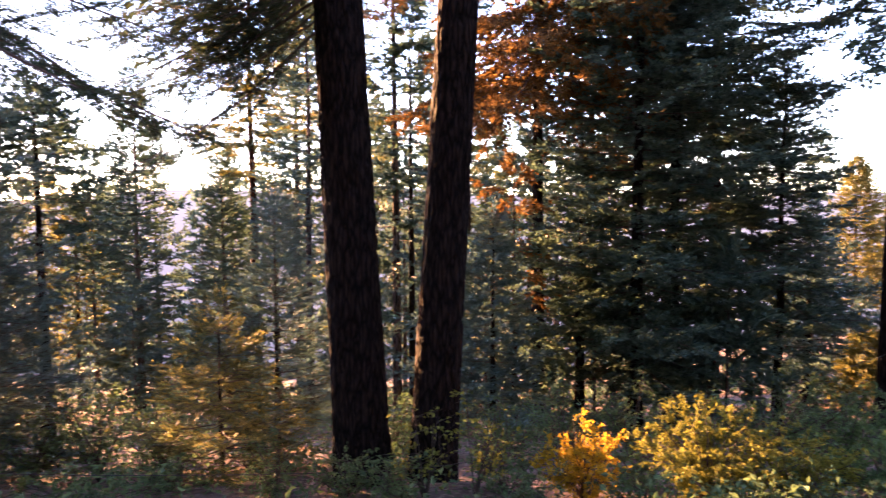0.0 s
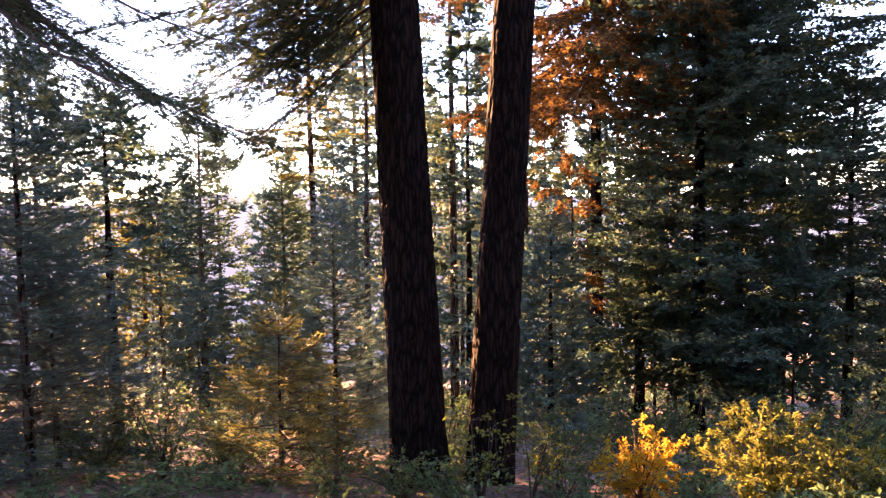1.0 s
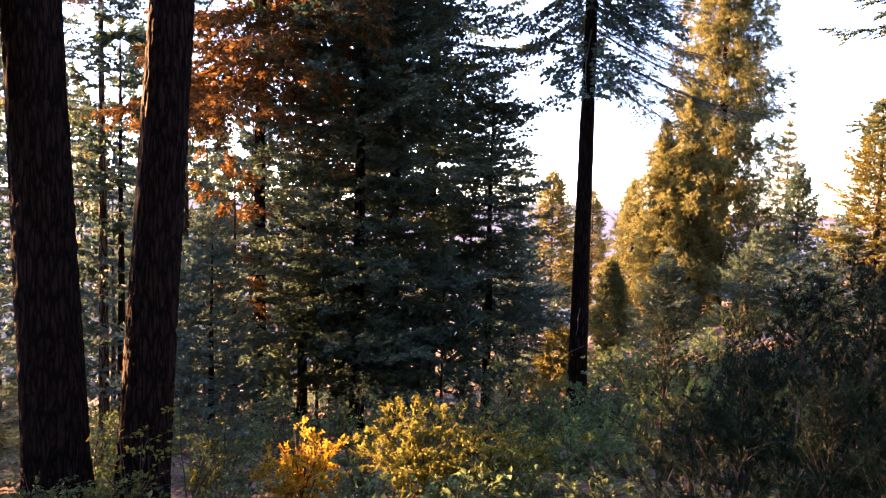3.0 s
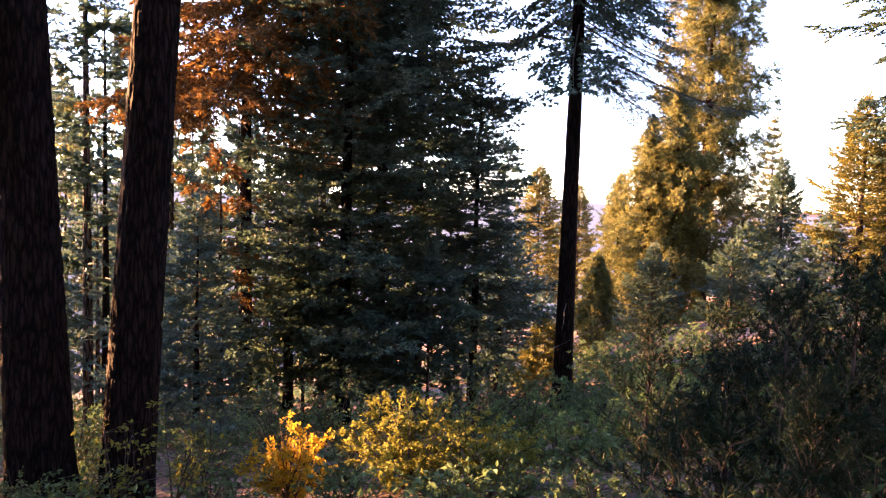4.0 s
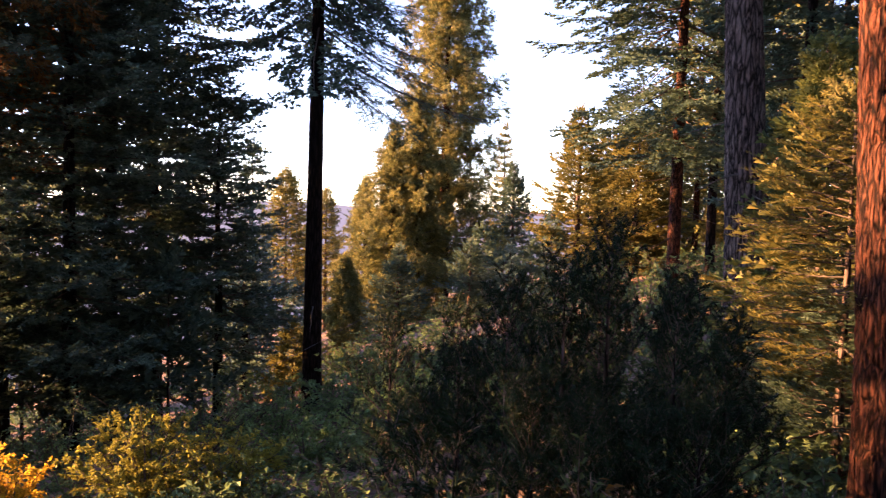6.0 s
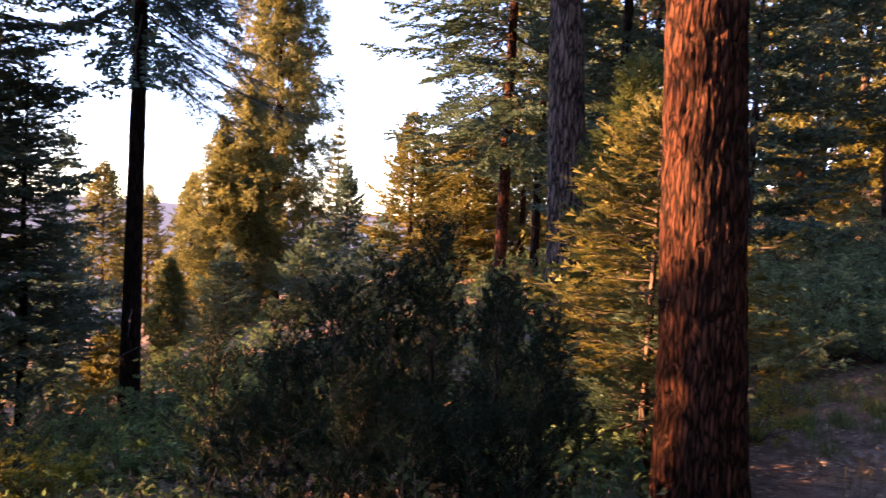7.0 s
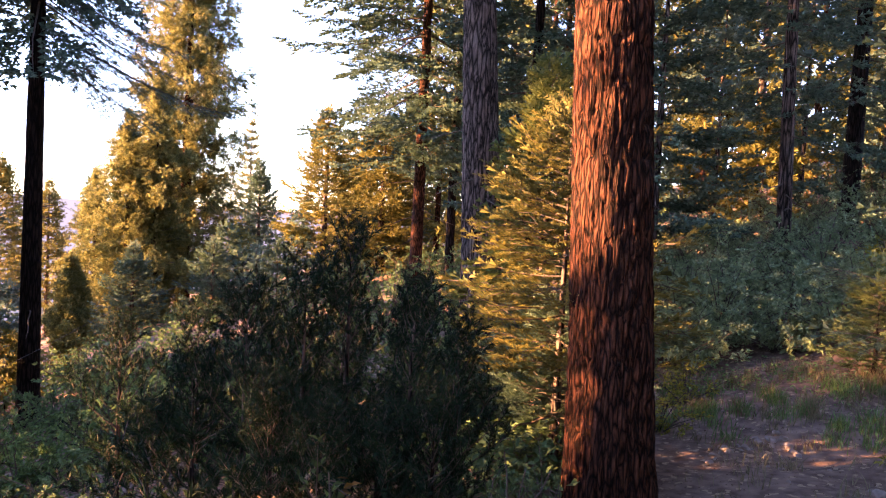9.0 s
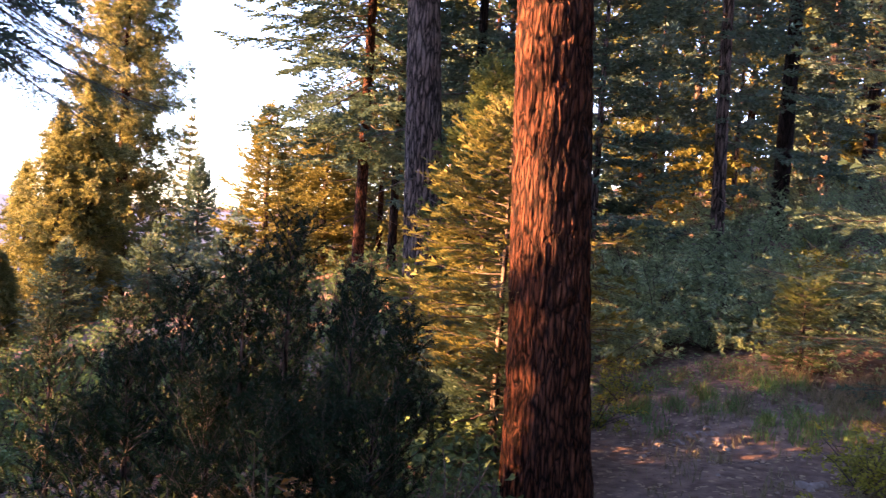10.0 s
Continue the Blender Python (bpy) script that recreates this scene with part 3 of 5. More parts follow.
# the trees beside the clearing
conifer("fir_tree", "tall fir with dark hanging boughs and a reddish trunk", (19.56, 13.90, -1.14), 22.00, 0.2, 4.39, 3.9, "fir", 190, FIR, BARK_RED, 11, rise=(-0.4, 0.1), shape=0.2, fine=0.92, stubs=10, sides=24, rows=60)
conifer("pine_tree", "thin dark pine trunk", (21.81, 14.16, -0.84), 20.00, 0.16, 5.58, 2.4, "pine", 40, PINE, BARK_DARK, 111, rise=(-0.2, 0.3), shape=0.3)
conifer("cedar_tree", "tall furrowed grey-brown cedar trunk behind the shrubs", (12.97, 7.55, -0.77), 22.00, 0.40, 7.20, 3.0, "cedar", 40, CEDAR, BARK, 10, sides=110, rows=220, dense=8.0, ridge=0.03, lean=(-0.031, 0.052), flare=0.12, stubs=8, wander=0)
conifer("fir_tree", "olive-green fir half in low sun", (10.05, 4.94, -0.47), 4.3, 0.07, 0.4, 1.25, "fir", 150, FIR_LIME, BARK, 9, fine=1.0, rise=(-0.1, 0.5), shape=0.75)
conifer("fir_tree", "young golden-green fir in low sun with dead lower twigs", (6.41, 2.93, -0.36), 3.1, 0.05, 0.95, 1.12, "fir", 80, FIR_GOLD, BARK, 91, fine=1.35, rise=(-0.15, 0.4), shape=0.45, stubs=12)
conifer("fir_tree", "dark fir with level boughs behind the great trunk", (15.15, 5.16, 0.17), 9.00, 0.1, 1.19, 1.7, "fir", 130, FIR, BARK, 131, rise=(-0.1, 0.3), shape=0.5, whorl=0.45, fine=0.95)
conifer("fir_tree", "tall dark fir behind the furrowed cedar", (15.97, 8.31, -0.40), 16.0, 0.16, 2.6, 2.2, "fir", 150, FIR, BARK_DARK, 138, fine=0.8, rise=(-0.35, 0.3), shape=0.35, stubs=16)
conifer("fir_tree", "dark bare-trunked fir standing above the bushes", (17.70, 3.25, 0.92), 19.00, 0.155, 2.02, 2.0, "fir", 95, FIR, BARK, 13, stubs=22, fine=0.9, rise=(-0.3, 0.2), shape=0.3, sides=24, rows=60, lean=(-0.005, 0.03))
conifer("fir_tree", "dark fir trunk in shade on the bank", (21.85, 2.60, 1.68), 19.00, 0.23, 1.28, 2.2, "fir", 120, FIR, BARK_DARK, 132, stubs=10, rise=(-0.3, 0.2), shape=0.3)
conifer("cedar_tree", "slim reddish trunk on the bank", (25.93, 1.95, 2.43), 18.00, 0.13, 1.85, 1.8, "cedar", 46, CEDAR, BARK, 133, shape=0.3)
conifer("fir_tree", "dark fir trunk on the bank", (24.99, 0.79, 2.39), 19.00, 0.2, 1.80, 2.2, "fir", 46, FIR, BARK_DARK, 134, shape=0.3)
conifer("fir_tree", "green fir with level boughs at the clearing edge", (10.56, -0.92, 0.26), 8.5, 0.11, 0.3, 2.3, "fir", 130, FIR, BARK, 135, fine=1.15, shape=0.45, whorl=0.55, rise=(-0.2, 0.25))
conifer("fir_tree", "small yellow-green fir among the bushes", (10.86, 0.87, 0.22), 1.0, 0.03, 0.1, 0.5, "fir", 50, FIR_LIME, BARK, 137, fine=1.25, shape=0.7, rise=(-0.1, 0.4))
conifer("cedar_tree", "tall golden cedar in low sun behind the dark firs", (34.66, 9.74, 2.25), 25.00, 0.3, 2.0, 2.5, "plume", 170, CEDAR, BARK_RED, 136, fine=0.7, shape=0.3, ragged=0.4)

# trees towards the sun
conifer("fir_tree", "young green fir with sunlit yellow tips", (-2.98, 10.07, -1.88), 2.25, 0.04, 0.15, 1.25, "fir", 74, FIR_TIPS, BARK, 14, fine=1.4, rise=(-0.05, 0.45), whorl=0.3, ragged=0.35)
conifer("fir_tree", "young blue-green fir with sunlit tips", (-2.49, 11.23, -2.11), 3.75, 0.05, 0.15, 1.15, "fir", 120, FIR_BLUE, BARK, 15, fine=1.3, rise=(0, 0.6))
conifer("fir_tree", "slender dark fir against the bright sky", (-9.44, 24.22, -5.22), 10.6, 0.13, 0.74, 1.7, "fir", 170, FIR, BARK, 16, rise=(0, 0.4), shape=0.6)
conifer("fir_tree", "slender dark fir against the bright sky", (-6.07, 21.60, -4.61), 7.2, 0.11, 0.15, 1.3, "fir", 150, FIR, BARK, 161, rise=(0, 0.5), shape=0.6)
# added: its high crown shades the lower part of the great trunk
conifer("fir_tree", "slim bare-trunked fir added to shade the great trunk", (-11.70, 22.77, -4.89), 9.7, 0.11, 7.7, 1.5, "fir", 60, FIR, BARK, 169, rise=(-0.3, 0.3), shape=0.5, stubs=14)
# three firs added, mostly out of view, to keep sun off the dark shrubs
conifer("fir_tree", "dense dark fir added towards the sun to cast shade", (-14.71, 24.21, -5.26), 12.11, 0.15, 0.6, 1.9, "fir", 130, FIR, BARK, 171, fine=0.7, shape=0.6, rise=(-0.1, 0.4))
conifer("fir_tree", "dense dark fir added towards the sun to cast shade", (-17.60, 24.39, -5.32), 12.41, 0.15, 0.6, 2.0, "fir", 130, FIR, BARK, 172, fine=0.7, shape=0.6, rise=(-0.1, 0.4))
conifer("fir_tree", "dense dark fir added towards the sun to cast shade", (-17.36, 20.68, -4.39), 11.11, 0.15, 0.6, 2.2, "fir", 130, FIR, BARK, 173, fine=0.7, shape=0.6, rise=(-0.1, 0.4))
conifer("pine_tree", "sunlit orange pine trunk with sparse boughs", (-5.53, 22.84, -4.89), 15.50, 0.15, 6.9, 2.0, "fir", 80, FIR_GOLD, BARK_RED, 162, shape=0.3, stubs=16, rise=(-0.1, 0.3))
conifer("fir_tree", "blue-green fir with dark trunk", (-3.27, 18.72, -3.89), 12.74, 0.1, 1.10, 1.3, "fir", 140, FIR_BLUE, BARK, 163, shape=0.5)
conifer("fir_tree", "thin blue-green fir in shade", (-5.93, 9.27, -1.70), 5.9, 0.07, 0.15, 1.6, "fir", 150, FIR_BLUE, BARK, 164, fine=1.2, shape=0.6)
conifer("fir_tree", "young blue-green fir in shade", (-6.18, 10.29, -1.93), 3.20, 0.05, 0.15, 1.5, "fir", 100, FIR_BLUE, BARK, 165, fine=1.2)
conifer("fir_tree", "dark fir with hanging boughs", (-6.42, 12.44, -2.43), 5.66, 0.12, 2.96, 1.4, "fir", 44, FIR, BARK_DARK, 166, shape=0.3, rise=(-0.3, 0.2))
conifer("fir_tree", "dark fir with hanging boughs", (-9.29, 13.03, -2.57), 7.10, 0.12, 3.45, 1.6, "fir", 34, FIR, BARK_DARK, 167, shape=0.3, rise=(-0.3, 0.2))
conifer("fir_tree", "sunlit fir deeper in the wood", (-12.68, 27.19, -5.93), 7.40, 0.14, 1.55, 2.0, "fir", 80, FIR_GOLD, BARK, 168, fine=0.9)

# shrubs
shrub("shrub", "bright yellow autumn shrub in low sun", (1.39, 8.39, -1.50), 1.01, 0.9, 20, 4200, 0.05, YELLOW, 17)
shrub("shrub", "yellow-green leafy shrub in low sun", (2.69, 8.17, -1.45), 1.16, 1.8, 40, 9500, 0.05, LIME, 18)
shrub("shrub", "green leafy shrub turning yellow", (3.51, 8.07, -1.43), 0.82, 1.5, 30, 6400, 0.05, LIME, 181)
shrub("shrub", "fresh green leafy shrub on the slope", (4.85, 8.75, -1.58), 0.81, 1.7, 26, 2800, 0.066, LEAF_LIGHT, 190, group='shrubs on the slope')
shrub("shrub", "fresh green leafy shrub on the slope", (5.99, 9.23, -1.69), 1.05, 1.8, 26, 2800, 0.066, LEAF_LIGHT, 191, group='shrubs on the slope')
shrub("shrub", "fresh green leafy shrub on the slope", (6.32, 8.39, -1.50), 1.36, 1.7, 26, 2800, 0.066, LEAF_LIGHT, 192, group='shrubs on the slope')
shrub("shrub", "fresh green leafy shrub on the slope", (6.17, 7.22, -1.24), 1.30, 1.6, 26, 2800, 0.066, LEAF_LIGHT, 193, group='shrubs on the slope')
shrub("shrub", "fresh green leafy shrub on the slope", (5.90, 11.58, -2.23), 1.11, 2.0, 26, 2800, 0.066, LEAF_LIGHT, 194, group='shrubs on the slope')
shrub("shrub", "fresh green leafy shrub on the slope", (8.03, 11.47, -2.19), 1.85, 2.0, 26, 2800, 0.066, LEAF_LIGHT, 195, group='shrubs on the slope')
shrub("sapling", "thin sapling with a few small pale leaves", (-0.31, 8.19, -1.45), 1.49, 0.7, 7, 260, 0.06, LIME, 200)
shrub("sapling", "thin sapling with a few small pale leaves", (0.22, 8.30, -1.48), 1.33, 0.7, 7, 260, 0.06, LIME, 201)
shrub("shrub", "low dull green shrub under the firs", (-2.02, 8.77, -1.58), 0.92, 1.2, 14, 900, 0.05, LEAF, 210, group='low shrubs under the firs')
shrub("shrub", "low dull green shrub under the firs", (-1.20, 8.52, -1.53), 0.73, 1.0, 14, 900, 0.05, LEAF, 211, group='low shrubs under the firs')
shrub("shrub", "low dull green shrub under the firs", (-3.25, 8.93, -1.62), 0.62, 1.4, 14, 900, 0.05, LEAF, 212, group='low shrubs under the firs')
shrub("shrub", "low dull green shrub under the firs", (-3.95, 8.09, -1.43), 0.51, 1.4, 14, 900, 0.05, LEAF, 213, group='low shrubs under the firs')
shrub("shrub", "low dull green shrub under the firs", (-4.90, 7.55, -1.31), 0.56, 1.5, 14, 900, 0.05, LEAF, 214, group='low shrubs under the firs')
shrub("shrub", "low dull green shrub under the firs", (-0.56, 7.98, -1.41), 0.73, 0.8, 14, 900, 0.05, LEAF, 215, group='low shrubs under the firs')
shrub("shrub", "low dull green shrub under the firs", (0.60, 8.58, -1.54), 0.75, 1.0, 14, 900, 0.05, LEAF, 216, group='low shrubs under the firs')
shrub("shrub", "low dull green shrub under the firs", (2.22, 9.24, -1.69), 0.70, 1.0, 14, 900, 0.05, LEAF, 217, group='low shrubs under the firs')
shrub("shrub", "grey-green leafy bush on the bank", (11.00, 3.36, -0.12), 1.05, 2.4, 34, 6500, 0.062, SAGE, 231, group='bushes on the bank')
shrub("shrub", "grey-green leafy bush on the bank", (12.13, 3.02, 0.10), 1.32, 2.6, 34, 6500, 0.062, SAGE, 232, group='bushes on the bank')
shrub("shrub", "grey-green leafy bush on the bank", (11.80, 2.19, 0.19), 0.76, 2.6, 34, 6500, 0.062, SAGE, 233, group='bushes on the bank')
shrub("shrub", "grey-green leafy bush on the bank", (12.41, 1.52, 0.36), 0.96, 2.8, 34, 6500, 0.062, SAGE, 234, group='bushes on the bank')
shrub("shrub", "grey-green leafy bush on the bank", (13.48, 0.71, 0.59), 1.01, 3.0, 34, 6500, 0.062, SAGE, 235, group='bushes on the bank')
shrub("shrub", "grey-green leafy bush on the bank", (13.00, -0.23, 0.56), 1.10, 3.0, 34, 6500, 0.062, SAGE, 236, group='bushes on the bank')
shrub("shrub", "grey-green leafy bush on the bank", (14.94, 4.14, 0.32), 1.73, 3.0, 34, 6500, 0.062, SAGE, 237, group='bushes on the bank')
shrub("shrub", "grey-green leafy bush on the bank", (17.12, 3.64, 0.76), 1.70, 3.2, 34, 6500, 0.062, SAGE, 238, group='bushes on the bank')
shrub("shrub", "grey-green leafy bush on the bank", (16.34, 2.30, 0.86), 1.73, 3.2, 34, 6500, 0.062, SAGE, 239, group='bushes on the bank')
shrub("shrub", "grey-green leafy bush on the bank", (17.46, 1.22, 1.17), 2.02, 3.4, 34, 6500, 0.062, SAGE, 240, group='bushes on the bank')
shrub("shrub", "grey-green leafy bush on the bank", (18.00, -0.31, 1.34), 2.27, 3.4, 34, 6500, 0.062, SAGE, 241, group='bushes on the bank')
shrub("shrub", "grey-green leafy bush on the bank", (20.38, 5.08, 0.99), 1.79, 3.6, 34, 6500, 0.062, SAGE, 242, group='bushes on the bank')
shrub("shrub", "grey-green leafy bush on the bank", (21.21, 3.55, 1.42), 1.89, 3.6, 34, 6500, 0.062, SAGE, 243, group='bushes on the bank')
shrub("shrub", "grey-green leafy bush on the bank", (22.41, 1.96, 1.87), 2.10, 3.8, 34, 6500, 0.062, SAGE, 244, group='bushes on the bank')
shrub("shrub", "grey-green leafy bush on the bank", (22.00, 0.00, 1.94), 2.43, 3.8, 34, 6500, 0.062, SAGE, 245, group='bushes on the bank')
shrub("shrub", "grey-green leafy bush on the bank", (13.28, 4.44, 0.01), 1.64, 2.4, 34, 6500, 0.062, SAGE, 246, group='bushes on the bank')
shrub("shrub", "grey-green leafy bush on the bank", (18.17, 5.56, 0.54), 2.06, 3.2, 34, 6500, 0.062, SAGE, 247, group='bushes on the bank')

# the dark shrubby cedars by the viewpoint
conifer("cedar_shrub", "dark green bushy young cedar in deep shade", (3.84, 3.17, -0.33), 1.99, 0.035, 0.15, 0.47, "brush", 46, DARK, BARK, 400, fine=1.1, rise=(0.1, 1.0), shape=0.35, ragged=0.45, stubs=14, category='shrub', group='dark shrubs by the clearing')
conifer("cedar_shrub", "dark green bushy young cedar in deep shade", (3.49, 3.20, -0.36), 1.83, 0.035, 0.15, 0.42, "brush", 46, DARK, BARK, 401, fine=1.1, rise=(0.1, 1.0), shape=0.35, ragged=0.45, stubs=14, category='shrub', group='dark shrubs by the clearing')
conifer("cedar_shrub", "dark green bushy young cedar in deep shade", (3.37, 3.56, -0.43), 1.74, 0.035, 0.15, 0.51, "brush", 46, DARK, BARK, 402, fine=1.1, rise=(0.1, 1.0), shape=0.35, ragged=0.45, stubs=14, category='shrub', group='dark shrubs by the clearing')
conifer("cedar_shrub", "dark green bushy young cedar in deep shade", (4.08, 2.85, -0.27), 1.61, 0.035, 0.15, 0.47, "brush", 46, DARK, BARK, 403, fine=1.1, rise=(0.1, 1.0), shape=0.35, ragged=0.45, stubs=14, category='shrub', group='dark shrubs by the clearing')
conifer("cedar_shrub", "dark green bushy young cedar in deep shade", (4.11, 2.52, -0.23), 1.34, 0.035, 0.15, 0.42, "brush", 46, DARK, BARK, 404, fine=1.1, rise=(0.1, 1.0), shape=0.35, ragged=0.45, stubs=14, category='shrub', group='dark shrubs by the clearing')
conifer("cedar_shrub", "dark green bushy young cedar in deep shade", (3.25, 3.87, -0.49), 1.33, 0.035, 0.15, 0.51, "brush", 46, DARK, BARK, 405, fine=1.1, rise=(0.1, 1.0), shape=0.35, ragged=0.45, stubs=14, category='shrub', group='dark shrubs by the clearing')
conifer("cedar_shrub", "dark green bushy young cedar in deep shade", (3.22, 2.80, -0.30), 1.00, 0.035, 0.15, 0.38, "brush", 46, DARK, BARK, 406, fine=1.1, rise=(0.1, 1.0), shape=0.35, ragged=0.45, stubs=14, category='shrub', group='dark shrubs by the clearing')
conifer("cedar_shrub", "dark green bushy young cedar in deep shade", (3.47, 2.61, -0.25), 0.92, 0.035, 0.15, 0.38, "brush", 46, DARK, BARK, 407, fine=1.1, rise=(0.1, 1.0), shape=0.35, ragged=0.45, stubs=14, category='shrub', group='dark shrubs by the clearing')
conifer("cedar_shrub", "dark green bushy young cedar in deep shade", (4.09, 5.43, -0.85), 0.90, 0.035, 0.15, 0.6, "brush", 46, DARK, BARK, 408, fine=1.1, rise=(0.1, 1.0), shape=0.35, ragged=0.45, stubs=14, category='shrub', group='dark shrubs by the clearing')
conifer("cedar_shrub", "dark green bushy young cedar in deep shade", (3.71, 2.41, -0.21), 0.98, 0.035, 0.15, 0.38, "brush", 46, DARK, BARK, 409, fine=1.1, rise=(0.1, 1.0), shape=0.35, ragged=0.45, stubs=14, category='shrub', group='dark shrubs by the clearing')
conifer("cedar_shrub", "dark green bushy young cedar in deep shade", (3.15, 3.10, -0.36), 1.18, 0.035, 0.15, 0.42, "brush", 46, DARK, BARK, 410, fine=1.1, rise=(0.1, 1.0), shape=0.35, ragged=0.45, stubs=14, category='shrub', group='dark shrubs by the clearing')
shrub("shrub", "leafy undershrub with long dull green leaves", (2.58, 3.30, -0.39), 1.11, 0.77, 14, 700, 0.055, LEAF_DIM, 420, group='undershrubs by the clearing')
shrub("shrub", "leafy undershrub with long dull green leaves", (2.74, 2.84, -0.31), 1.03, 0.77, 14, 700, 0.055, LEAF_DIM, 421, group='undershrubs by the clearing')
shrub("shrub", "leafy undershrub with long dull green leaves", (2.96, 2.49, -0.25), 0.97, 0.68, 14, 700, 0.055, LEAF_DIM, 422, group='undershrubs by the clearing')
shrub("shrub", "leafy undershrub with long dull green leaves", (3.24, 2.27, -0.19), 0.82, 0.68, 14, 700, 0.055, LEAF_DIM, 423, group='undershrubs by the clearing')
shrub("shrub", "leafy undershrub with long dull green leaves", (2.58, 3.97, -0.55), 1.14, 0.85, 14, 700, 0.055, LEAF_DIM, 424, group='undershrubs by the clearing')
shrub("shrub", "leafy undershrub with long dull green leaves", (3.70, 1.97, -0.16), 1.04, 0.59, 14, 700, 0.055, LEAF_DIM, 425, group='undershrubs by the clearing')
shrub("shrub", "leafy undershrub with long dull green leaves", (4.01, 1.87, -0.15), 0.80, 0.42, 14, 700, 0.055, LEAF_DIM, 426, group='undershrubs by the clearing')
shrub("shrub", "yellow-green weedy shrub at the clearing edge", (7.00, 0.00, -0.08), 0.72, 0.9, 20, 1700, 0.045, LIME, 430, group='weedy shrubs at the clearing')
shrub("shrub", "yellow-green weedy shrub at the clearing edge", (8.49, -0.37, -0.01), 0.67, 1.0, 14, 700, 0.05, LIME, 431, group='weedy shrubs at the clearing')
shrub("shrub", "yellow-green weedy shrub at the clearing edge", (8.20, 2.59, -0.29), 0.54, 0.9, 14, 700, 0.05, LIME, 432, group='weedy shrubs at the clearing')
shrub("shrub", "yellow-green weedy shrub at the clearing edge", (9.24, 2.61, -0.21), 0.60, 1.0, 14, 700, 0.05, LIME, 433, group='weedy shrubs at the clearing')
shrub("shrub", "yellow-green weedy shrub at the clearing edge", (6.20, 0.16, -0.08), 0.19, 0.6, 14, 700, 0.05, LIME, 434, group='weedy shrubs at the clearing')
conifer("fir_tree", "young dim blue-green fir beside the great trunk", (7.13, 3.63, -0.49), 1.5, 0.035, 0.12, 0.8, "fir", 70, FIR, BARK, 450, fine=1.4, group='young firs by the great trunk')
conifer("fir_tree", "young dim blue-green fir beside the great trunk", (6.54, 3.01, -0.38), 1.4, 0.03, 0.1, 0.72, "fir", 64, FIR, BARK, 451, fine=1.3, group='young firs by the great trunk')
conifer("fir_tree", "young dim blue-green fir beside the great trunk", (7.83, 4.43, -0.64), 0.89, 0.03, 0.15, 0.6, "fir", 46, FIR, BARK, 452, fine=1.3, group='young firs by the great trunk')
# added out of sight behind the trunk, blocks slivers of sun on the earth
conifer("fir_tree", "young dim blue-green fir beside the great trunk", (7.02, 2.88, -0.26), 1.35, 0.03, 0.1, 0.7, "fir", 54, FIR, BARK, 453, fine=1.3, group='young firs by the great trunk')
conifer("pine_tree", "near dark conifer with long hanging boughs", (-6.04, 7.33, -1.26), 22.00, 0.3, 8.50, 4.2, "fir", 18, PINE, BARK_DARK, 470, rise=(-0.3, 0.4), fine=0.85, skirt=(24, 6.0, 7.8, 3.7, -60, 10))
shrub("shrub", "green leafy shrub on the open slope", (8.24, 13.71, -2.71), 1.45, 2.2, 24, 1700, 0.1, LEAF, 480, group='shrubs on the slope')
shrub("shrub", "green leafy shrub on the open slope", (10.07, 14.92, -2.81), 1.80, 2.4, 24, 1700, 0.1, LEAF, 481, group='shrubs on the slope')
shrub("shrub", "green leafy shrub on the open slope", (10.35, 13.49, -2.44), 1.59, 2.4, 24, 1700, 0.1, LEAF, 482, group='shrubs on the slope')
shrub("shrub", "green leafy shrub on the open slope", (9.84, 11.32, -2.00), 1.49, 2.4, 24, 1700, 0.1, LEAF, 483, group='shrubs on the slope')
shrub("shrub", "green leafy shrub on the open slope", (12.50, 12.95, -2.01), 1.64, 2.4, 24, 1700, 0.1, LEAF, 484, group='shrubs on the slope')
shrub("shrub", "green leafy shrub on the open slope", (10.97, 10.23, -1.60), 1.49, 2.2, 24, 1700, 0.1, LEAF, 485, group='shrubs on the slope')
shrub("shrub", "green leafy shrub on the open slope", (13.85, 17.10, -2.78), 1.89, 2.8, 24, 1700, 0.1, LEAF, 486, group='shrubs on the slope')
shrub("shrub", "green leafy shrub on the open slope", (12.19, 19.51, -3.60), 1.75, 2.8, 24, 1700, 0.1, LEAF, 487, group='shrubs on the slope')
shrub("shrub", "green leafy shrub on the open slope", (16.97, 16.97, -2.27), 1.96, 2.8, 24, 1700, 0.1, LEAF, 488, group='shrubs on the slope')
shrub("shrub", "green leafy shrub on the open slope", (13.79, 11.57, -1.49), 1.76, 2.4, 24, 1700, 0.1, LEAF, 489, group='shrubs on the slope')
shrub("shrub", "green leafy shrub on the open slope", (11.47, 8.03, -1.03), 1.31, 2.0, 24, 1700, 0.1, LEAF, 490, group='shrubs on the slope')
shrub("shrub", "green leafy shrub on the open slope", (11.14, 6.70, -0.78), 0.95, 2.0, 24, 1700, 0.1, LEAF, 491, group='shrubs on the slope')
shrub("shrub", "green leafy shrub on the open slope", (7.35, 10.11, -1.89), 1.46, 1.9, 24, 1700, 0.1, LEAF, 492, group='shrubs on the slope')
shrub("shrub", "green leafy shrub on the open slope", (7.18, 15.41, -3.13), 1.51, 2.2, 24, 1700, 0.1, LEAF, 493, group='shrubs on the slope')
conifer("fir_tree", "young fir half in shade below the slope edge", (-14.10, 30.94, -6.82), 7.34, 0.06, 0.15, 1.9, "fir", 70, FIR_BLUE, BARK, 500, group='young firs by the slope edge')
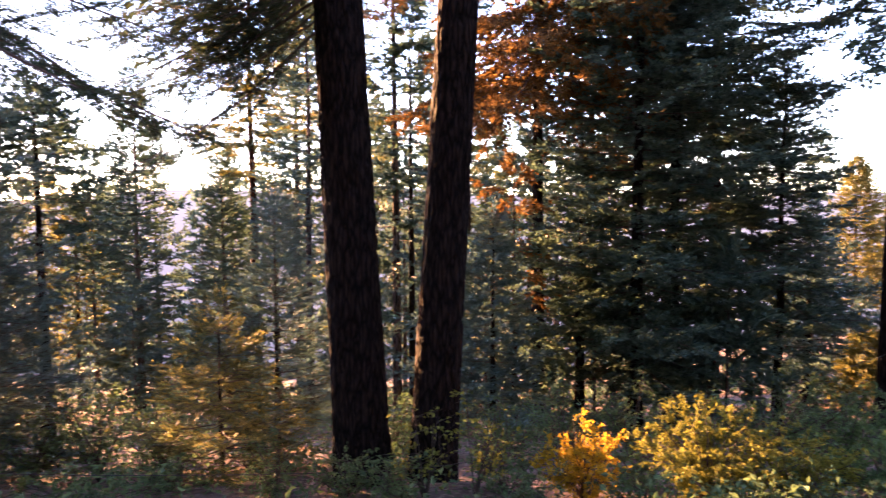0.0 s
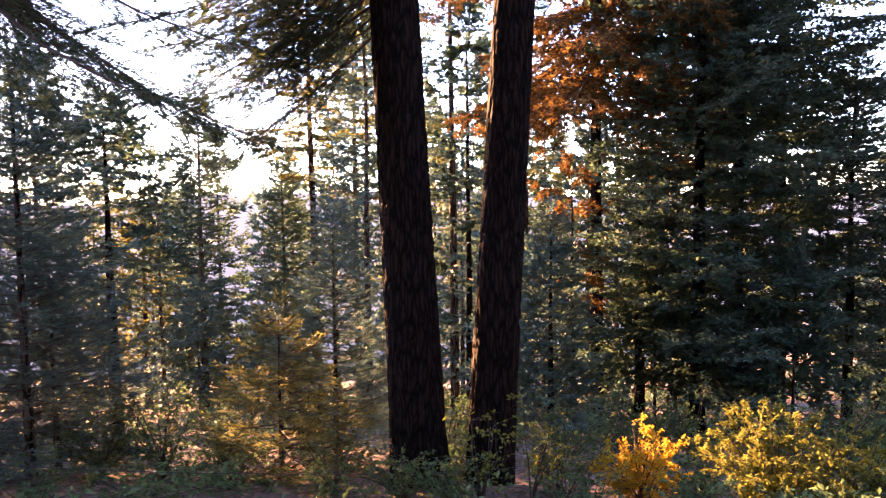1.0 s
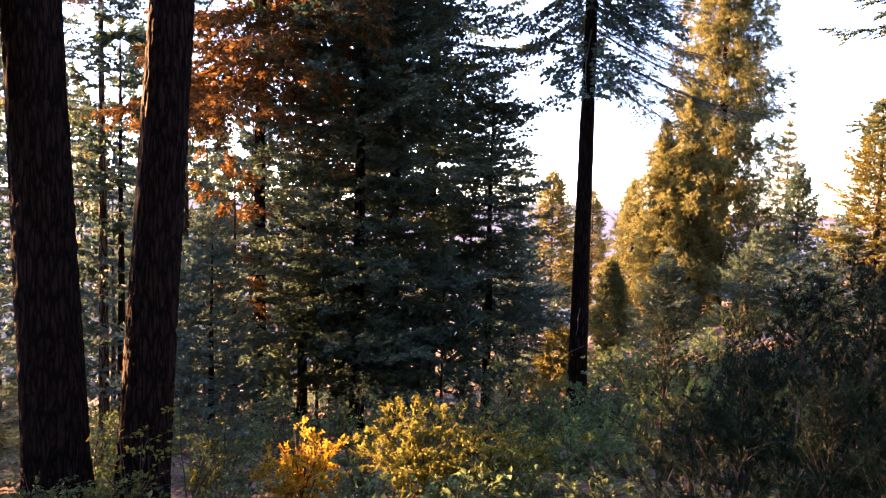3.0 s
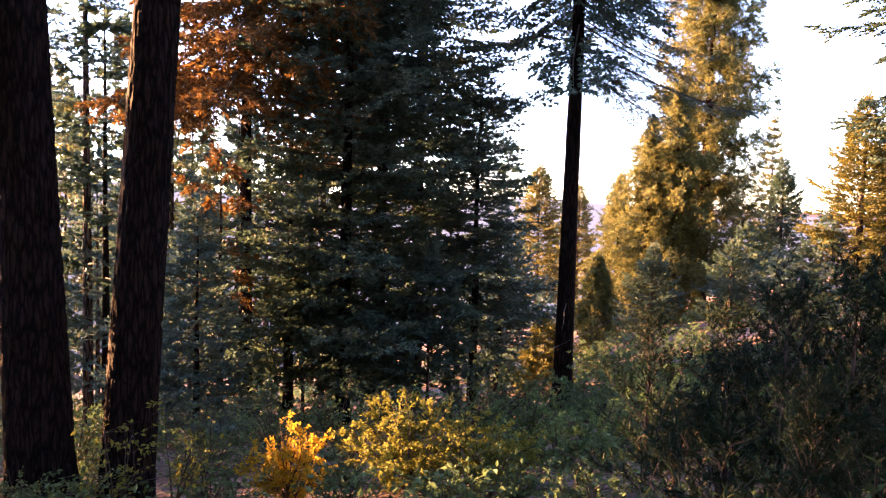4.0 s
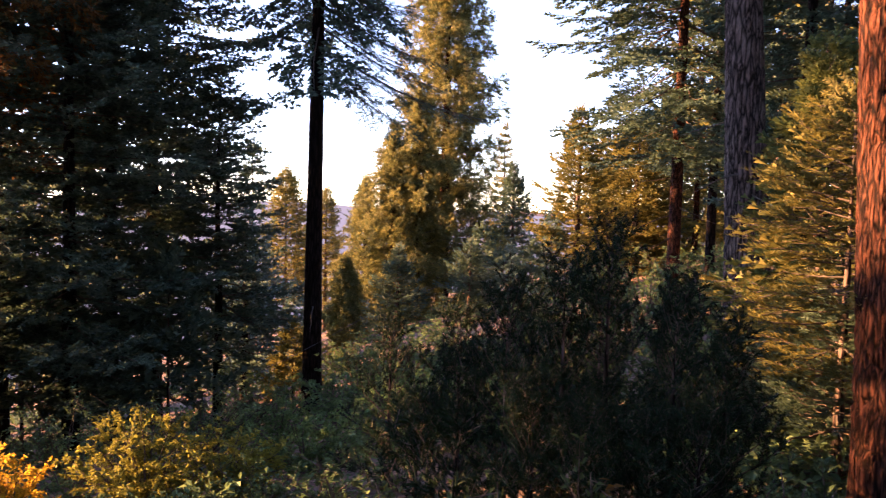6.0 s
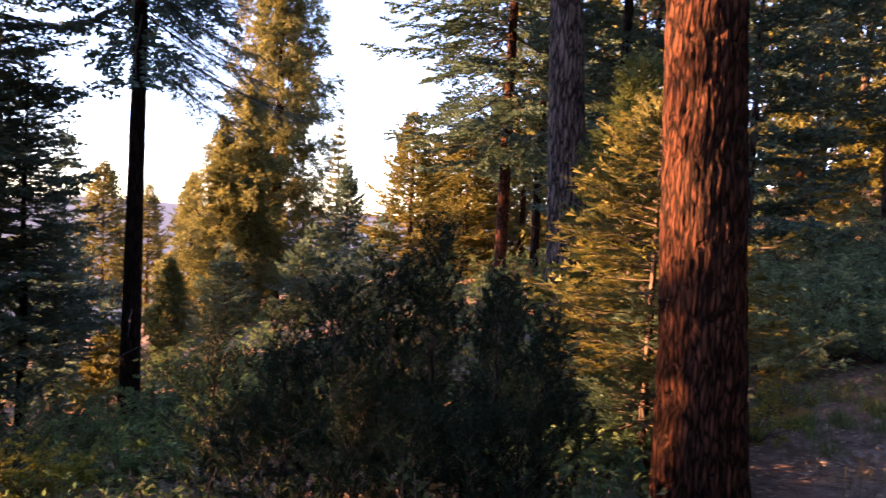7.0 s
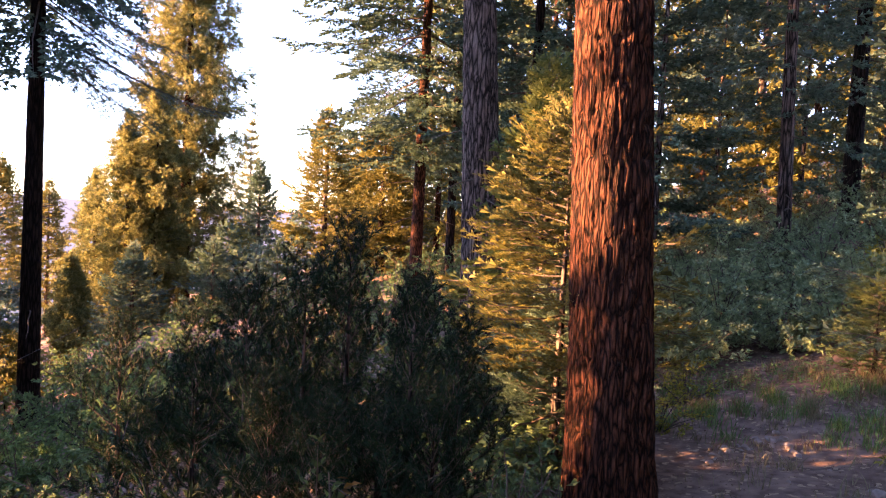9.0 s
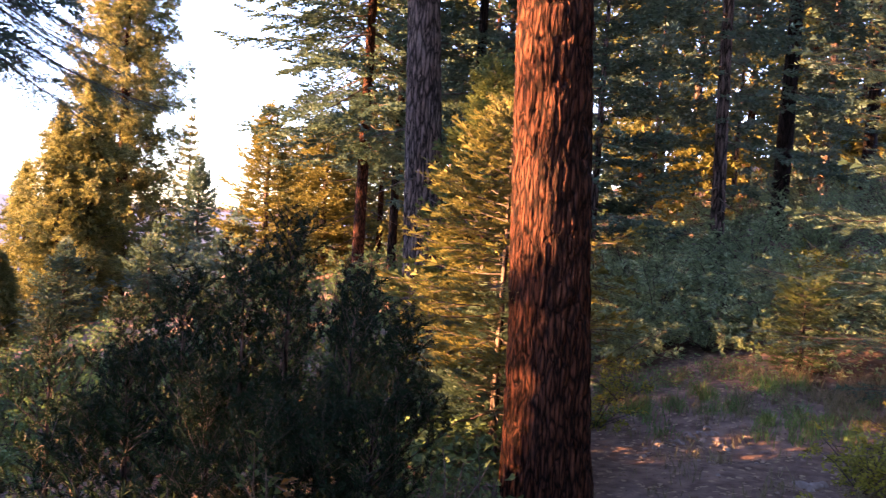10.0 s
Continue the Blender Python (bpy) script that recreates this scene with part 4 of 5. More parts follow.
# row added behind the first cedars to stop low sun reaching the path
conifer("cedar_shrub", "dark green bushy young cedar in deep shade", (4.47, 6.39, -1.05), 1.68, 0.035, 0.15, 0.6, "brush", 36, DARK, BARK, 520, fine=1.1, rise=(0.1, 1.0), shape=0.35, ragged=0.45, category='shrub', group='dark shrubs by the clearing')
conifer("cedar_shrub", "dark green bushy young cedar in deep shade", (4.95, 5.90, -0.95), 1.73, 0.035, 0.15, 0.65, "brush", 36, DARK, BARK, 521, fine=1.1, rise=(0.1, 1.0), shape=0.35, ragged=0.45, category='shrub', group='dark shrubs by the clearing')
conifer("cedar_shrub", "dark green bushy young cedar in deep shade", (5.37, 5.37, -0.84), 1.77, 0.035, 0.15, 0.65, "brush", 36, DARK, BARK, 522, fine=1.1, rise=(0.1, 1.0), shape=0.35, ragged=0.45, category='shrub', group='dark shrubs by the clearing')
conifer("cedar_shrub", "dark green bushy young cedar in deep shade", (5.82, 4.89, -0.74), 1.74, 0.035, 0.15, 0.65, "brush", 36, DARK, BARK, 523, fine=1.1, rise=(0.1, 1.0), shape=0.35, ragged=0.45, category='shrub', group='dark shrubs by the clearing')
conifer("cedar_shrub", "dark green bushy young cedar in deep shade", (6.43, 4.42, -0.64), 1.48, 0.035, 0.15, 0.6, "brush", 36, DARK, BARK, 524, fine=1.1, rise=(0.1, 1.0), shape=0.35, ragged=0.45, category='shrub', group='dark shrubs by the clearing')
# bushes added to shade the clearing's sunlit strip
shrub("shrub", "green leafy shrub added behind the dark cedars for shade", (7.70, 5.39, -0.84), 1.77, 1.7, 22, 1700, 0.07, LEAF_DIM, 570, group='shrubs on the slope')
shrub("shrub", "green leafy shrub added behind the dark cedars for shade", (7.59, 4.65, -0.69), 1.52, 1.5, 22, 1700, 0.07, LEAF_DIM, 571, group='shrubs on the slope')
shrub("shrub", "green leafy shrub added behind the dark cedars for shade", (7.64, 6.30, -1.03), 1.91, 1.8, 22, 1700, 0.07, LEAF_DIM, 572, group='shrubs on the slope')
shrub("shrub", "green leafy shrub added behind the dark cedars for shade", (7.42, 7.29, -1.25), 1.97, 1.8, 22, 1700, 0.07, LEAF_DIM, 573, group='shrubs on the slope')
shrub("shrub", "low dull green shrub under the firs", (0.78, 7.46, -1.29), 0.63, 1.0, 14, 900, 0.05, LEAF, 580, group='low shrubs under the firs')
shrub("shrub", "low dull green shrub under the firs", (1.80, 7.49, -1.30), 0.57, 1.1, 14, 900, 0.05, LEAF, 581, group='low shrubs under the firs')
shrub("shrub", "low dull green shrub under the firs", (2.73, 7.31, -1.26), 0.52, 1.1, 14, 900, 0.05, LEAF, 582, group='low shrubs under the firs')
shrub("shrub", "low dull green shrub under the firs", (3.51, 7.19, -1.23), 0.55, 1.2, 14, 900, 0.05, LEAF, 583, group='low shrubs under the firs')
shrub("shrub", "low dull green shrub under the firs", (3.80, 6.58, -1.10), 0.55, 1.1, 14, 900, 0.05, LEAF, 584, group='low shrubs under the firs')
conifer("fir_tree", "golden fir on the far slope", (37.36, 26.84, -1.37), 8.62, 0.25, 0.15, 3.0, "fir", 120, FIR_GOLD, BARK, 600, fine=0.6, shape=0.5, group='golden firs on the far slope')
conifer("fir_tree", "golden fir on the far slope", (43.76, 28.09, -0.65), 9.96, 0.25, 0.15, 3.4, "fir", 120, FIR_GOLD, BARK, 601, fine=0.6, shape=0.5, group='golden firs on the far slope')
conifer("fir_tree", "golden fir on the far slope", (41.90, 23.42, 0.17), 9.01, 0.25, 0.15, 3.2, "fir", 120, FIR_GOLD, BARK, 602, fine=0.6, shape=0.5, group='golden firs on the far slope')
conifer("fir_tree", "golden fir on the far slope", (44.30, 37.44, -2.80), 9.06, 0.25, 0.15, 3.0, "fir", 120, FIR_GOLD, BARK, 603, fine=0.6, shape=0.5, group='golden firs on the far slope')
shrub("shrub", "green leafy shrub on the open slope", (15.97, 12.04, -1.26), 2.22, 3.0, 24, 2000, 0.1, LEAF, 610, group='shrubs on the slope')
shrub("shrub", "green leafy shrub on the open slope", (15.10, 9.80, -0.88), 1.75, 2.8, 24, 2000, 0.1, LEAF, 611, group='shrubs on the slope')
shrub("shrub", "green leafy shrub on the open slope", (19.15, 16.07, -1.71), 2.58, 3.2, 24, 2000, 0.1, LEAF, 612, group='shrubs on the slope')
shrub("shrub", "green leafy shrub on the open slope", (22.94, 16.06, -1.11), 2.23, 3.4, 24, 2000, 0.1, LEAF, 613, group='shrubs on the slope')
shrub("shrub", "green leafy shrub on the open slope", (21.32, 13.06, -0.66), 1.79, 3.2, 24, 2000, 0.1, LEAF, 614, group='shrubs on the slope')
shrub("shrub", "green leafy shrub on the open slope", (17.58, 9.54, -0.44), 1.39, 2.8, 24, 2000, 0.1, LEAF, 615, group='shrubs on the slope')
shrub("shrub", "low dull green shrub under the firs", (-4.03, 10.77, -2.04), 1.39, 1.6, 18, 1500, 0.05, LEAF, 620, group='low shrubs under the firs')
shrub("shrub", "low dull green shrub under the firs", (-4.56, 10.01, -1.87), 1.43, 1.6, 18, 1500, 0.05, LEAF, 621, group='low shrubs under the firs')
shrub("shrub", "low dull green shrub under the firs", (-5.25, 9.67, -1.79), 1.15, 1.5, 18, 1500, 0.05, LEAF, 622, group='low shrubs under the firs')
shrub("shrub", "dim green leafy shrub under the firs", (0.77, 10.97, -2.09), 1.25, 1.6, 20, 1500, 0.06, LEAF, 630, group='low shrubs under the firs')
shrub("shrub", "dim green leafy shrub under the firs", (1.77, 11.87, -2.30), 1.42, 1.7, 20, 1500, 0.06, LEAF, 631, group='low shrubs under the firs')
shrub("shrub", "dim green leafy shrub under the firs", (2.81, 12.18, -2.37), 1.48, 1.8, 20, 1500, 0.06, LEAF, 632, group='low shrubs under the firs')
shrub("shrub", "dim green leafy shrub under the firs", (3.61, 11.44, -2.20), 1.43, 1.8, 20, 1500, 0.06, LEAF, 633, group='low shrubs under the firs')
shrub("shrub", "dim green leafy shrub under the firs", (4.68, 11.59, -2.23), 1.46, 1.9, 20, 1500, 0.06, LEAF, 634, group='low shrubs under the firs')
shrub("shrub", "dim green leafy shrub under the firs", (-0.11, 12.50, -2.45), 1.44, 1.6, 20, 1500, 0.06, LEAF, 635, group='low shrubs under the firs')
shrub("shrub", "dim green leafy shrub under the firs", (-0.90, 11.46, -2.20), 1.23, 1.4, 20, 1500, 0.06, LEAF, 636, group='low shrubs under the firs')
shrub("shrub", "yellow-green leafy bush on the bank", (14.97, 0.97, 0.88), 1.17, 1.3, 24, 2400, 0.06, LIME, 656)
shrub("shrub", "grey-green leafy bush on the bank", (12.81, 3.92, 0.04), 1.55, 2.6, 32, 6000, 0.06, SAGE, 650, group='bushes on the bank')
shrub("shrub", "grey-green leafy bush on the bank", (13.90, 3.34, 0.32), 1.39, 2.8, 32, 6000, 0.06, SAGE, 651, group='bushes on the bank')
shrub("shrub", "grey-green leafy bush on the bank", (14.18, 2.50, 0.50), 1.26, 2.9, 32, 6000, 0.06, SAGE, 652, group='bushes on the bank')
shrub("shrub", "grey-green leafy bush on the bank", (14.62, 1.54, 0.69), 1.12, 2.9, 32, 6000, 0.06, SAGE, 653, group='bushes on the bank')
shrub("shrub", "grey-green leafy bush on the bank", (15.19, 0.53, 0.86), 1.19, 3.0, 32, 6000, 0.06, SAGE, 654, group='bushes on the bank')
# added stems that carry the dark cedars' dead sprays, sunlit orange in the colour
shrub("shrub", "rusty dead sprays of the dark cedars, built on thin added stems", (3.05, 2.19, -0.19), 1.05, 0.25, 3, 70, 0.055, SUN_RUST, 660)
shrub("shrub", "rusty dead sprays of the dark cedars, built on thin added stems", (2.94, 2.41, -0.24), 1.24, 0.25, 3, 70, 0.055, SUN_RUST, 661)

# ---- the wood all round ----
def far_kind(seed, height, reach, style, count, mat, bark_mat, low, shape):
    return conifer("fir_tree" if style == "fir" else "pine_tree", "tall conifer in the surrounding wood", (0, 0, -60), height, 0.011 * height, low, reach, style, count, mat,
                   bark_mat, seed, fine=0.40, group="trees of the surrounding wood", shape=shape, rise=(-0.15, 0.45), stubs=8)


KINDS = [far_kind(301, 14, 2.6, "fir", 40, FIR, BARK_DARK, 1.5, 0.6), far_kind(302, 18, 2.6, "fir", 42, FIR, BARK, 4.0, 0.4),
         far_kind(303, 16, 2.6, "cedar", 42, CEDAR, BARK_RED, 2.0, 0.5), far_kind(304, 20, 3.0, "pine", 36, PINE, BARK_RED, 7.0, 0.3),
         far_kind(305, 11, 2.2, "fir", 38, FIR_BLUE, BARK, 0.8, 0.8)]
rw = np.random.default_rng(41)


def plant(bearing, far, kind, size=1.0):
    x, y = spot(bearing, far)
    m = pose(x, y, float(fall(x, y)) - 0.1, 0, 0, rw.uniform(0, 360)) @ Matrix.Scale(size * rw.uniform(0.9, 1.1), 4)
    t = copy_thing(KINDS[kind], m)
    t.matrix_basis = m


# towards the sun; last row and bearings past 36 added to cast shade
for b, d, k, s in [(8, 34, 1, 1.0), (12, 40, 0, 0.9), (17, 38, 4, 0.9), (23, 36, 4, 0.8), (28, 30, 1, 0.42), (5.5, 45, 2, 1),
                   (1, 40, 1, 1.0), (-3, 38, 2, 0.8), (-8, 33, 1, 0.9), (-12, 30, 0, 0.9), (31, 45, 3, 0.6), (36, 40, 0, 0.8), (15, 60, 1, 1), (45, 28, 1, 0.5), (-21, 34, 0, 0.8), (3, 30, 4, 0.9), (2.5, 24, 0, 0.8), (10.5, 28, 1, 0.85), (24, 29, 4, 0.75), (40, 34, 0, 0.7), (42, 44, 1, 0.7), (37, 24, 4, 0.8), (43.5, 60, 1, 0.8), (15, 29, 4, 0.8), (20, 33, 0, 0.8),
                   (-6, 27, 4, 0.9), (-10.5, 42, 0, 1), (-16, 40, 0, 1), (-25, 44, 0, 0.8), (10, 52, 0, 1), (22, 55, 0, 0.9), (27, 60, 2, 0.9), (1.5, 60, 0, 1.1), (-29, 75, 0, 0.9), (-32.5, 80, 0, 0.9),
                   (4.8, 53.8, 0, 1.25), (1.0, 54.0, 0, 1.25), (1.0, 57.9, 0, 1.25), (-2.9, 57.3, 0, 1.25), (-3.7, 60.8, 0, 1.25), (-6.3, 62.2, 0, 1.25)]:
    plant(b, d, k, s)
# up the bank
for b, d, k, s in [(-61, 33, 1, 1.1), (-64.5, 28, 0, 1.1), (-63.6, 36, 2, 1.1), (-70, 30, 1, 1.0), (-73.6, 44, 2, 1.2), (-75.5, 38, 0, 1.0), (-77.5, 31, 1, 1.0), (-81, 36, 2, 1.0),
                   (-84.6, 38, 2, 1.0), (-87, 40, 2, 1.1), (-90, 33, 1, 1.1), (-93, 42, 2, 1), (-97, 30, 1, 1), (-56, 40, 2, 0.9), (-102, 22, 0, 1.1), (-66, 48, 3, 1.2), (-62.5, 42, 2, 1.2), (-69, 52, 2, 1.3), (-72, 60, 0, 1.4), (-76.5, 50, 2, 1.2), (-79, 46, 2, 1.2), (-82.5, 50, 0, 1.3), (-86, 54, 2, 1.3), (-89, 48, 2, 1.2), (-92, 56, 0, 1.3), (-58, 50, 0, 1.2), (-78.3, 62, 2, 1.4), (-84, 66, 2, 1.4), (-80.3, 29, 4, 0.9), (-75, 27, 4, 0.8), (-87.6, 30, 4, 0.9)]:
    plant(b, d, k, s)
# behind the viewpoint: unseen trees added to hold back sky light
rb = np.random.default_rng(91)
UNSEEN_BEHIND = [(rb.uniform(-250, -130), rb.uniform(13, 25), int(rb.choice((0, 0, 4, 1))), rb.uniform(1.2, 1.7)) for _ in range(46)]
for b, d, k, s in [(-118, 15, 0, 1.2), (-131, 12, 4, 1.6), (-120, 11, 4, 1.5), (-128, 9.5, 4, 1.5), (-141, 8, 0, 1.1), (-151, 6, 4, 1.3), (-135, 12, 4, 1.6), (-165, 7, 0, 1.1), (-116, 17, 4, 1.4), (-121, 14, 4, 1.6), (-137, 8, 0, 1.1), (-156, 8.5, 4, 1.2), (-116, 20, 1, 1), (-130, 20, 0, 1.2), (-145, 13, 3, 1), (-160, 18, 1, 1.1), (175, 26, 0, 1.2), (158, 30, 2, 1.1), (140, 27, 1, 1), (122, 30, 3, 1),
                   (105, 26, 0, 1.1), (90, 24, 1, 1.1), (76, 20, 2, 1), (64, 24, 1, 1.1), (55, 14, 0, 1), (50, 22, 3, 1)] + UNSEEN_BEHIND:
    plant(b, d, k, s)
for k in KINDS:
    x, y = spot(150 + 12 * KINDS.index(k), 32)
    k.matrix_basis = pose(x, y, float(fall(x, y)) - 0.1)

# young firs filling the wood
YOUNG = [conifer("fir_tree", "young fir growing in the shade of the wood", (0, 0, -60), h, 0.012 * h, 0.15, w, "fir", 26, m, BARK, 320 + i, fine=0.58, group="young firs in the wood", shape=0.75)
         for i, (h, w, m) in enumerate([(3.2, 1.3, FIR), (4.2, 1.5, FIR_BLUE), (2.2, 1.0, FIR_GOLD)])]
ry = np.random.default_rng(77)
spots = []
while len(spots) < 50:
    b, d = ry.uniform(-74, 44), 12 + 36 * ry.uniform() ** 0.8
    if b < -28 and d < 30 or b > 22 and d > 22 or d < 15 and -32 < b < 8 or 9 < b < 30 and d < 24:
        continue
    x, y = spot(b, d)
    if all(math.hypot(x - u, y - v) > 1.7 for u, v in spots):
        spots.append((x, y))
        m = pose(x, y, float(fall(x, y)) - 0.08, 0, 0, ry.uniform(0, 360)) @ Matrix.Scale(ry.uniform(0.65, 1.25), 4)
        copy_thing(YOUNG[ry.choice(3, p=(0.45, 0.4, 0.15))], m).matrix_basis = m
# the same up on the bank
for k in range(18):
    b, d = ry.uniform(-95, -68), ry.uniform(23, 46)
    x, y = spot(b, d)
    m = pose(x, y, float(fall(x, y)) - 0.08, 0, 0, ry.uniform(0, 360)) @ Matrix.Scale(ry.uniform(0.9, 1.5), 4)
    copy_thing(YOUNG[ry.choice(3, p=(0.4, 0.25, 0.35))], m).matrix_basis = m
for i, k in enumerate(YOUNG):
    x, y = spot(100 + 20 * i, 9)
    k.matrix_basis = pose(x, y, float(fall(x, y)) - 0.05)

# far hills, their haze and brightness painted on a glowing sheet
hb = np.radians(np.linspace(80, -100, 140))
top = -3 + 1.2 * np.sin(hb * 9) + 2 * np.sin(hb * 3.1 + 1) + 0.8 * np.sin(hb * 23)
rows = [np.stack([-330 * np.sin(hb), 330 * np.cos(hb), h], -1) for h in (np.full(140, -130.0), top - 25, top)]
tagged(new("backdrop", grid_mesh("backdrop", np.stack(rows), haze("painted_haze_hills", (0.26, 0.28, 0.36), (0.62, 0.60, 0.66), 0.105), closed=False)), "glowing backdrop of pale blue hills with the haze painted in", "hills", kind="structure")

# ---- undergrowth, clearing, small things ----
def leafy_stuff(name, label, places, count, size, mat, seed, high=0.35, category="undergrowth"):
    """Low growth nobody could count: leaves on short sprigs over the ground."""
    r = np.random.default_rng(seed)
    pick = places[r.integers(len(places), size=count)]
    tops = r.uniform(0, 1, count) ** 1.4 * high
    x, y = pick[:, 0] + r.normal(0, 0.22, count), pick[:, 1] + r.normal(0, 0.22, count)
    pos = np.stack([x, y, fall(x, y) + tops], -1)
    d = r.normal(0, 1, (count, 3)) * (1, 1, 0.6)
    up = np.array([0, 0, 1.0]) + r.normal(0, 0.6, (count, 3))
    tris = scatter(leaf(), bases(d, up), pos, size * r.uniform(0.5, 1.3, count))
    return tagged(new(name, soup_mesh(name, tris, mat)), label, category, kind="stuff")


def strewn(n, b0, b1, d0, d1, seed):
    r = np.random.default_rng(seed)
    b, d = np.radians(r.uniform(b0, b1, n)), np.sqrt(r.uniform(d0 * d0, d1 * d1, n))
    return np.stack([-d * np.sin(b), d * np.cos(b)], -1)


leafy_stuff("undergrowth", "dull green ground growth below the slope's shrubs", strewn(500, -64, 44, 6.5, 20, 1), 30000, 0.085, LEAF, 2, 0.4)
leafy_stuff("undergrowth", "dim green ground growth in the wood", strewn(900, -72, 44, 18, 48, 3), 24000, 0.2, LEAF, 4, 0.7)
leafy_stuff("undergrowth", "grey-green ground growth on the bank", strewn(350, -102, -70.5, 10.6, 30, 5), 30000, 0.08, SAGE, 6, 0.55)
leafy_stuff("leaf_litter", "dry brown leaves strewn on the clearing", strewn(1500, -110, -60, 2.5, 11, 7), 9000, 0.022, LITTER, 8, 0.006, "leaf litter")
leafy_stuff("undergrowth", "pale small weeds along the clearing's far edge", strewn(26, -84, -74, 9.4, 10.8, 21), 900, 0.045, LEAF_LIGHT, 22, 0.25)
leafy_stuff("undergrowth", "dim green ground growth round the great trunk", strewn(220, -68, -54, 5.6, 13, 9), 12000, 0.09, LEAF, 10, 0.5)


def blades(name, label, places, count, tall, mat, seed):
    r = np.random.default_rng(seed)
    pick = places[r.integers(len(places), size=count)]
    x, y = pick[:, 0] + r.normal(0, 0.07, count), pick[:, 1] + r.normal(0, 0.07, count)
    a = np.stack([x, y, fall(x, y)], -1)
    lean = r.normal(0, 0.35, (count, 3)) * (1, 1, 0)
    h = tall * r.uniform(0.4, 1.1, count)[:, None]
    side = r.normal(0, 1, (count, 3)) * (1, 1, 0)
    side /= np.linalg.norm(side, axis=1, keepdims=True)
    mid = a + (lean * 0.4 + (0, 0, 0.6)) * h
    tip = a + (lean + (0, 0, 1.0)) * h
    w = side * 0.004
    tris = np.concatenate([np.stack([a - w, a + w, mid + w], 1), np.stack([a - w, mid + w, mid - w], 1), np.stack([mid - w, mid + w, tip], 1)])
    return tagged(new(name, soup_mesh(name, tris, mat)), label, "grass", kind="stuff")


blades("grass", "dry yellowish grass tufts at the clearing's far edge", strewn(80, -92, -71, 8.9, 11.0, 11), 3000, 0.2, GRASS, 12)
blades("grass", "green grass tufts at the clearing's far edge", strewn(40, -90, -72, 8.2, 10.2, 15), 2200, 0.17, LEAF_LIGHT, 16)
blades("grass", "thin dry grass on the trodden clearing", strewn(110, -100, -62, 4.5, 8.8, 13), 1500, 0.12, GRASS, 14)


def stone(where, size, seed, label, group):
    r = np.random.default_rng(seed)
    bm = bmesh.new()
    bmesh.ops.create_icosphere(bm, subdivisions=2, radius=1.0)
    k = Vector(r.uniform(0, 50, 3))
    for v in bm.verts:
        c = v.co.copy()
        v.co = c * (1 + 0.38 * noise.noise(c * 1.1 + k) + 0.12 * noise.noise(c * 3 + k))
        v.co.x *= size * 0.5 * r_shape[seed % 5][0]
        v.co.y *= size * 0.5 * r_shape[seed % 5][1]
        v.co.z *= size * 0.5 * r_shape[seed % 5][2]
    me = bpy.data.meshes.new("stone")
    bm.to_mesh(me)
    bm.free()
    me.materials.append(STONE)
    ob = tagged(new("stone", me), label, "stone", group)
    ob.matrix_basis = pose(where[0], where[1], float(fall(*where)) + size * 0.1, 0, 0, r.uniform(0, 360))
    return ob


r_shape = [(1.1, 0.8, 0.6), (0.9, 1.0, 0.7), (1.3, 0.8, 0.5), (1.0, 0.9, 0.8), (1.2, 1.0, 0.55)]
rs = np.random.default_rng(5)
for k in range(26):
    f = (k + rs.uniform(-0.4, 0.4)) / 25
    b = -76.0 - 5.4 * f
    d = 7.55 + 0.75 * math.sin(f * 2.2) + rs.normal(0, 0.09)
    stone(spot(b, d), rs.uniform(0.035, 0.11), 500 + k, "pale rough stone half sunk in the trodden earth", "stones edging the clearing")
for k, (b, d, s) in enumerate([(-86.3, 6.9, 0.13), (-87.1, 6.95, 0.11), (-86.8, 6.75, 0.08), (-87.5, 7.05, 0.09), (-85.9, 7.0, 0.06)]):
    stone(spot(b, d), s, 540 + k, "pale whitish stone in a small heap", "small stone heap")
for k in range(40):
    b, d = rs.uniform(-95, -66), rs.uniform(4.6, 9.5)
    stone(spot(b, d), rs.uniform(0.02, 0.05), 560 + k, "small pebble lying on the bare earth", "pebbles on the clearing")


b_ob = stone(spot(-82.0, 21.5), 0.7, 601, "blue-grey boulder among the bushes on the bank", "")
b_ob.name = "boulder"
b_ob.location.z += 0.15
b_ob = stone(spot(-78.3, 20.5), 0.5, 603, "grey boulder among the bushes on the bank", "")
b_ob.name = "boulder"
b_ob.location.z += 0.1


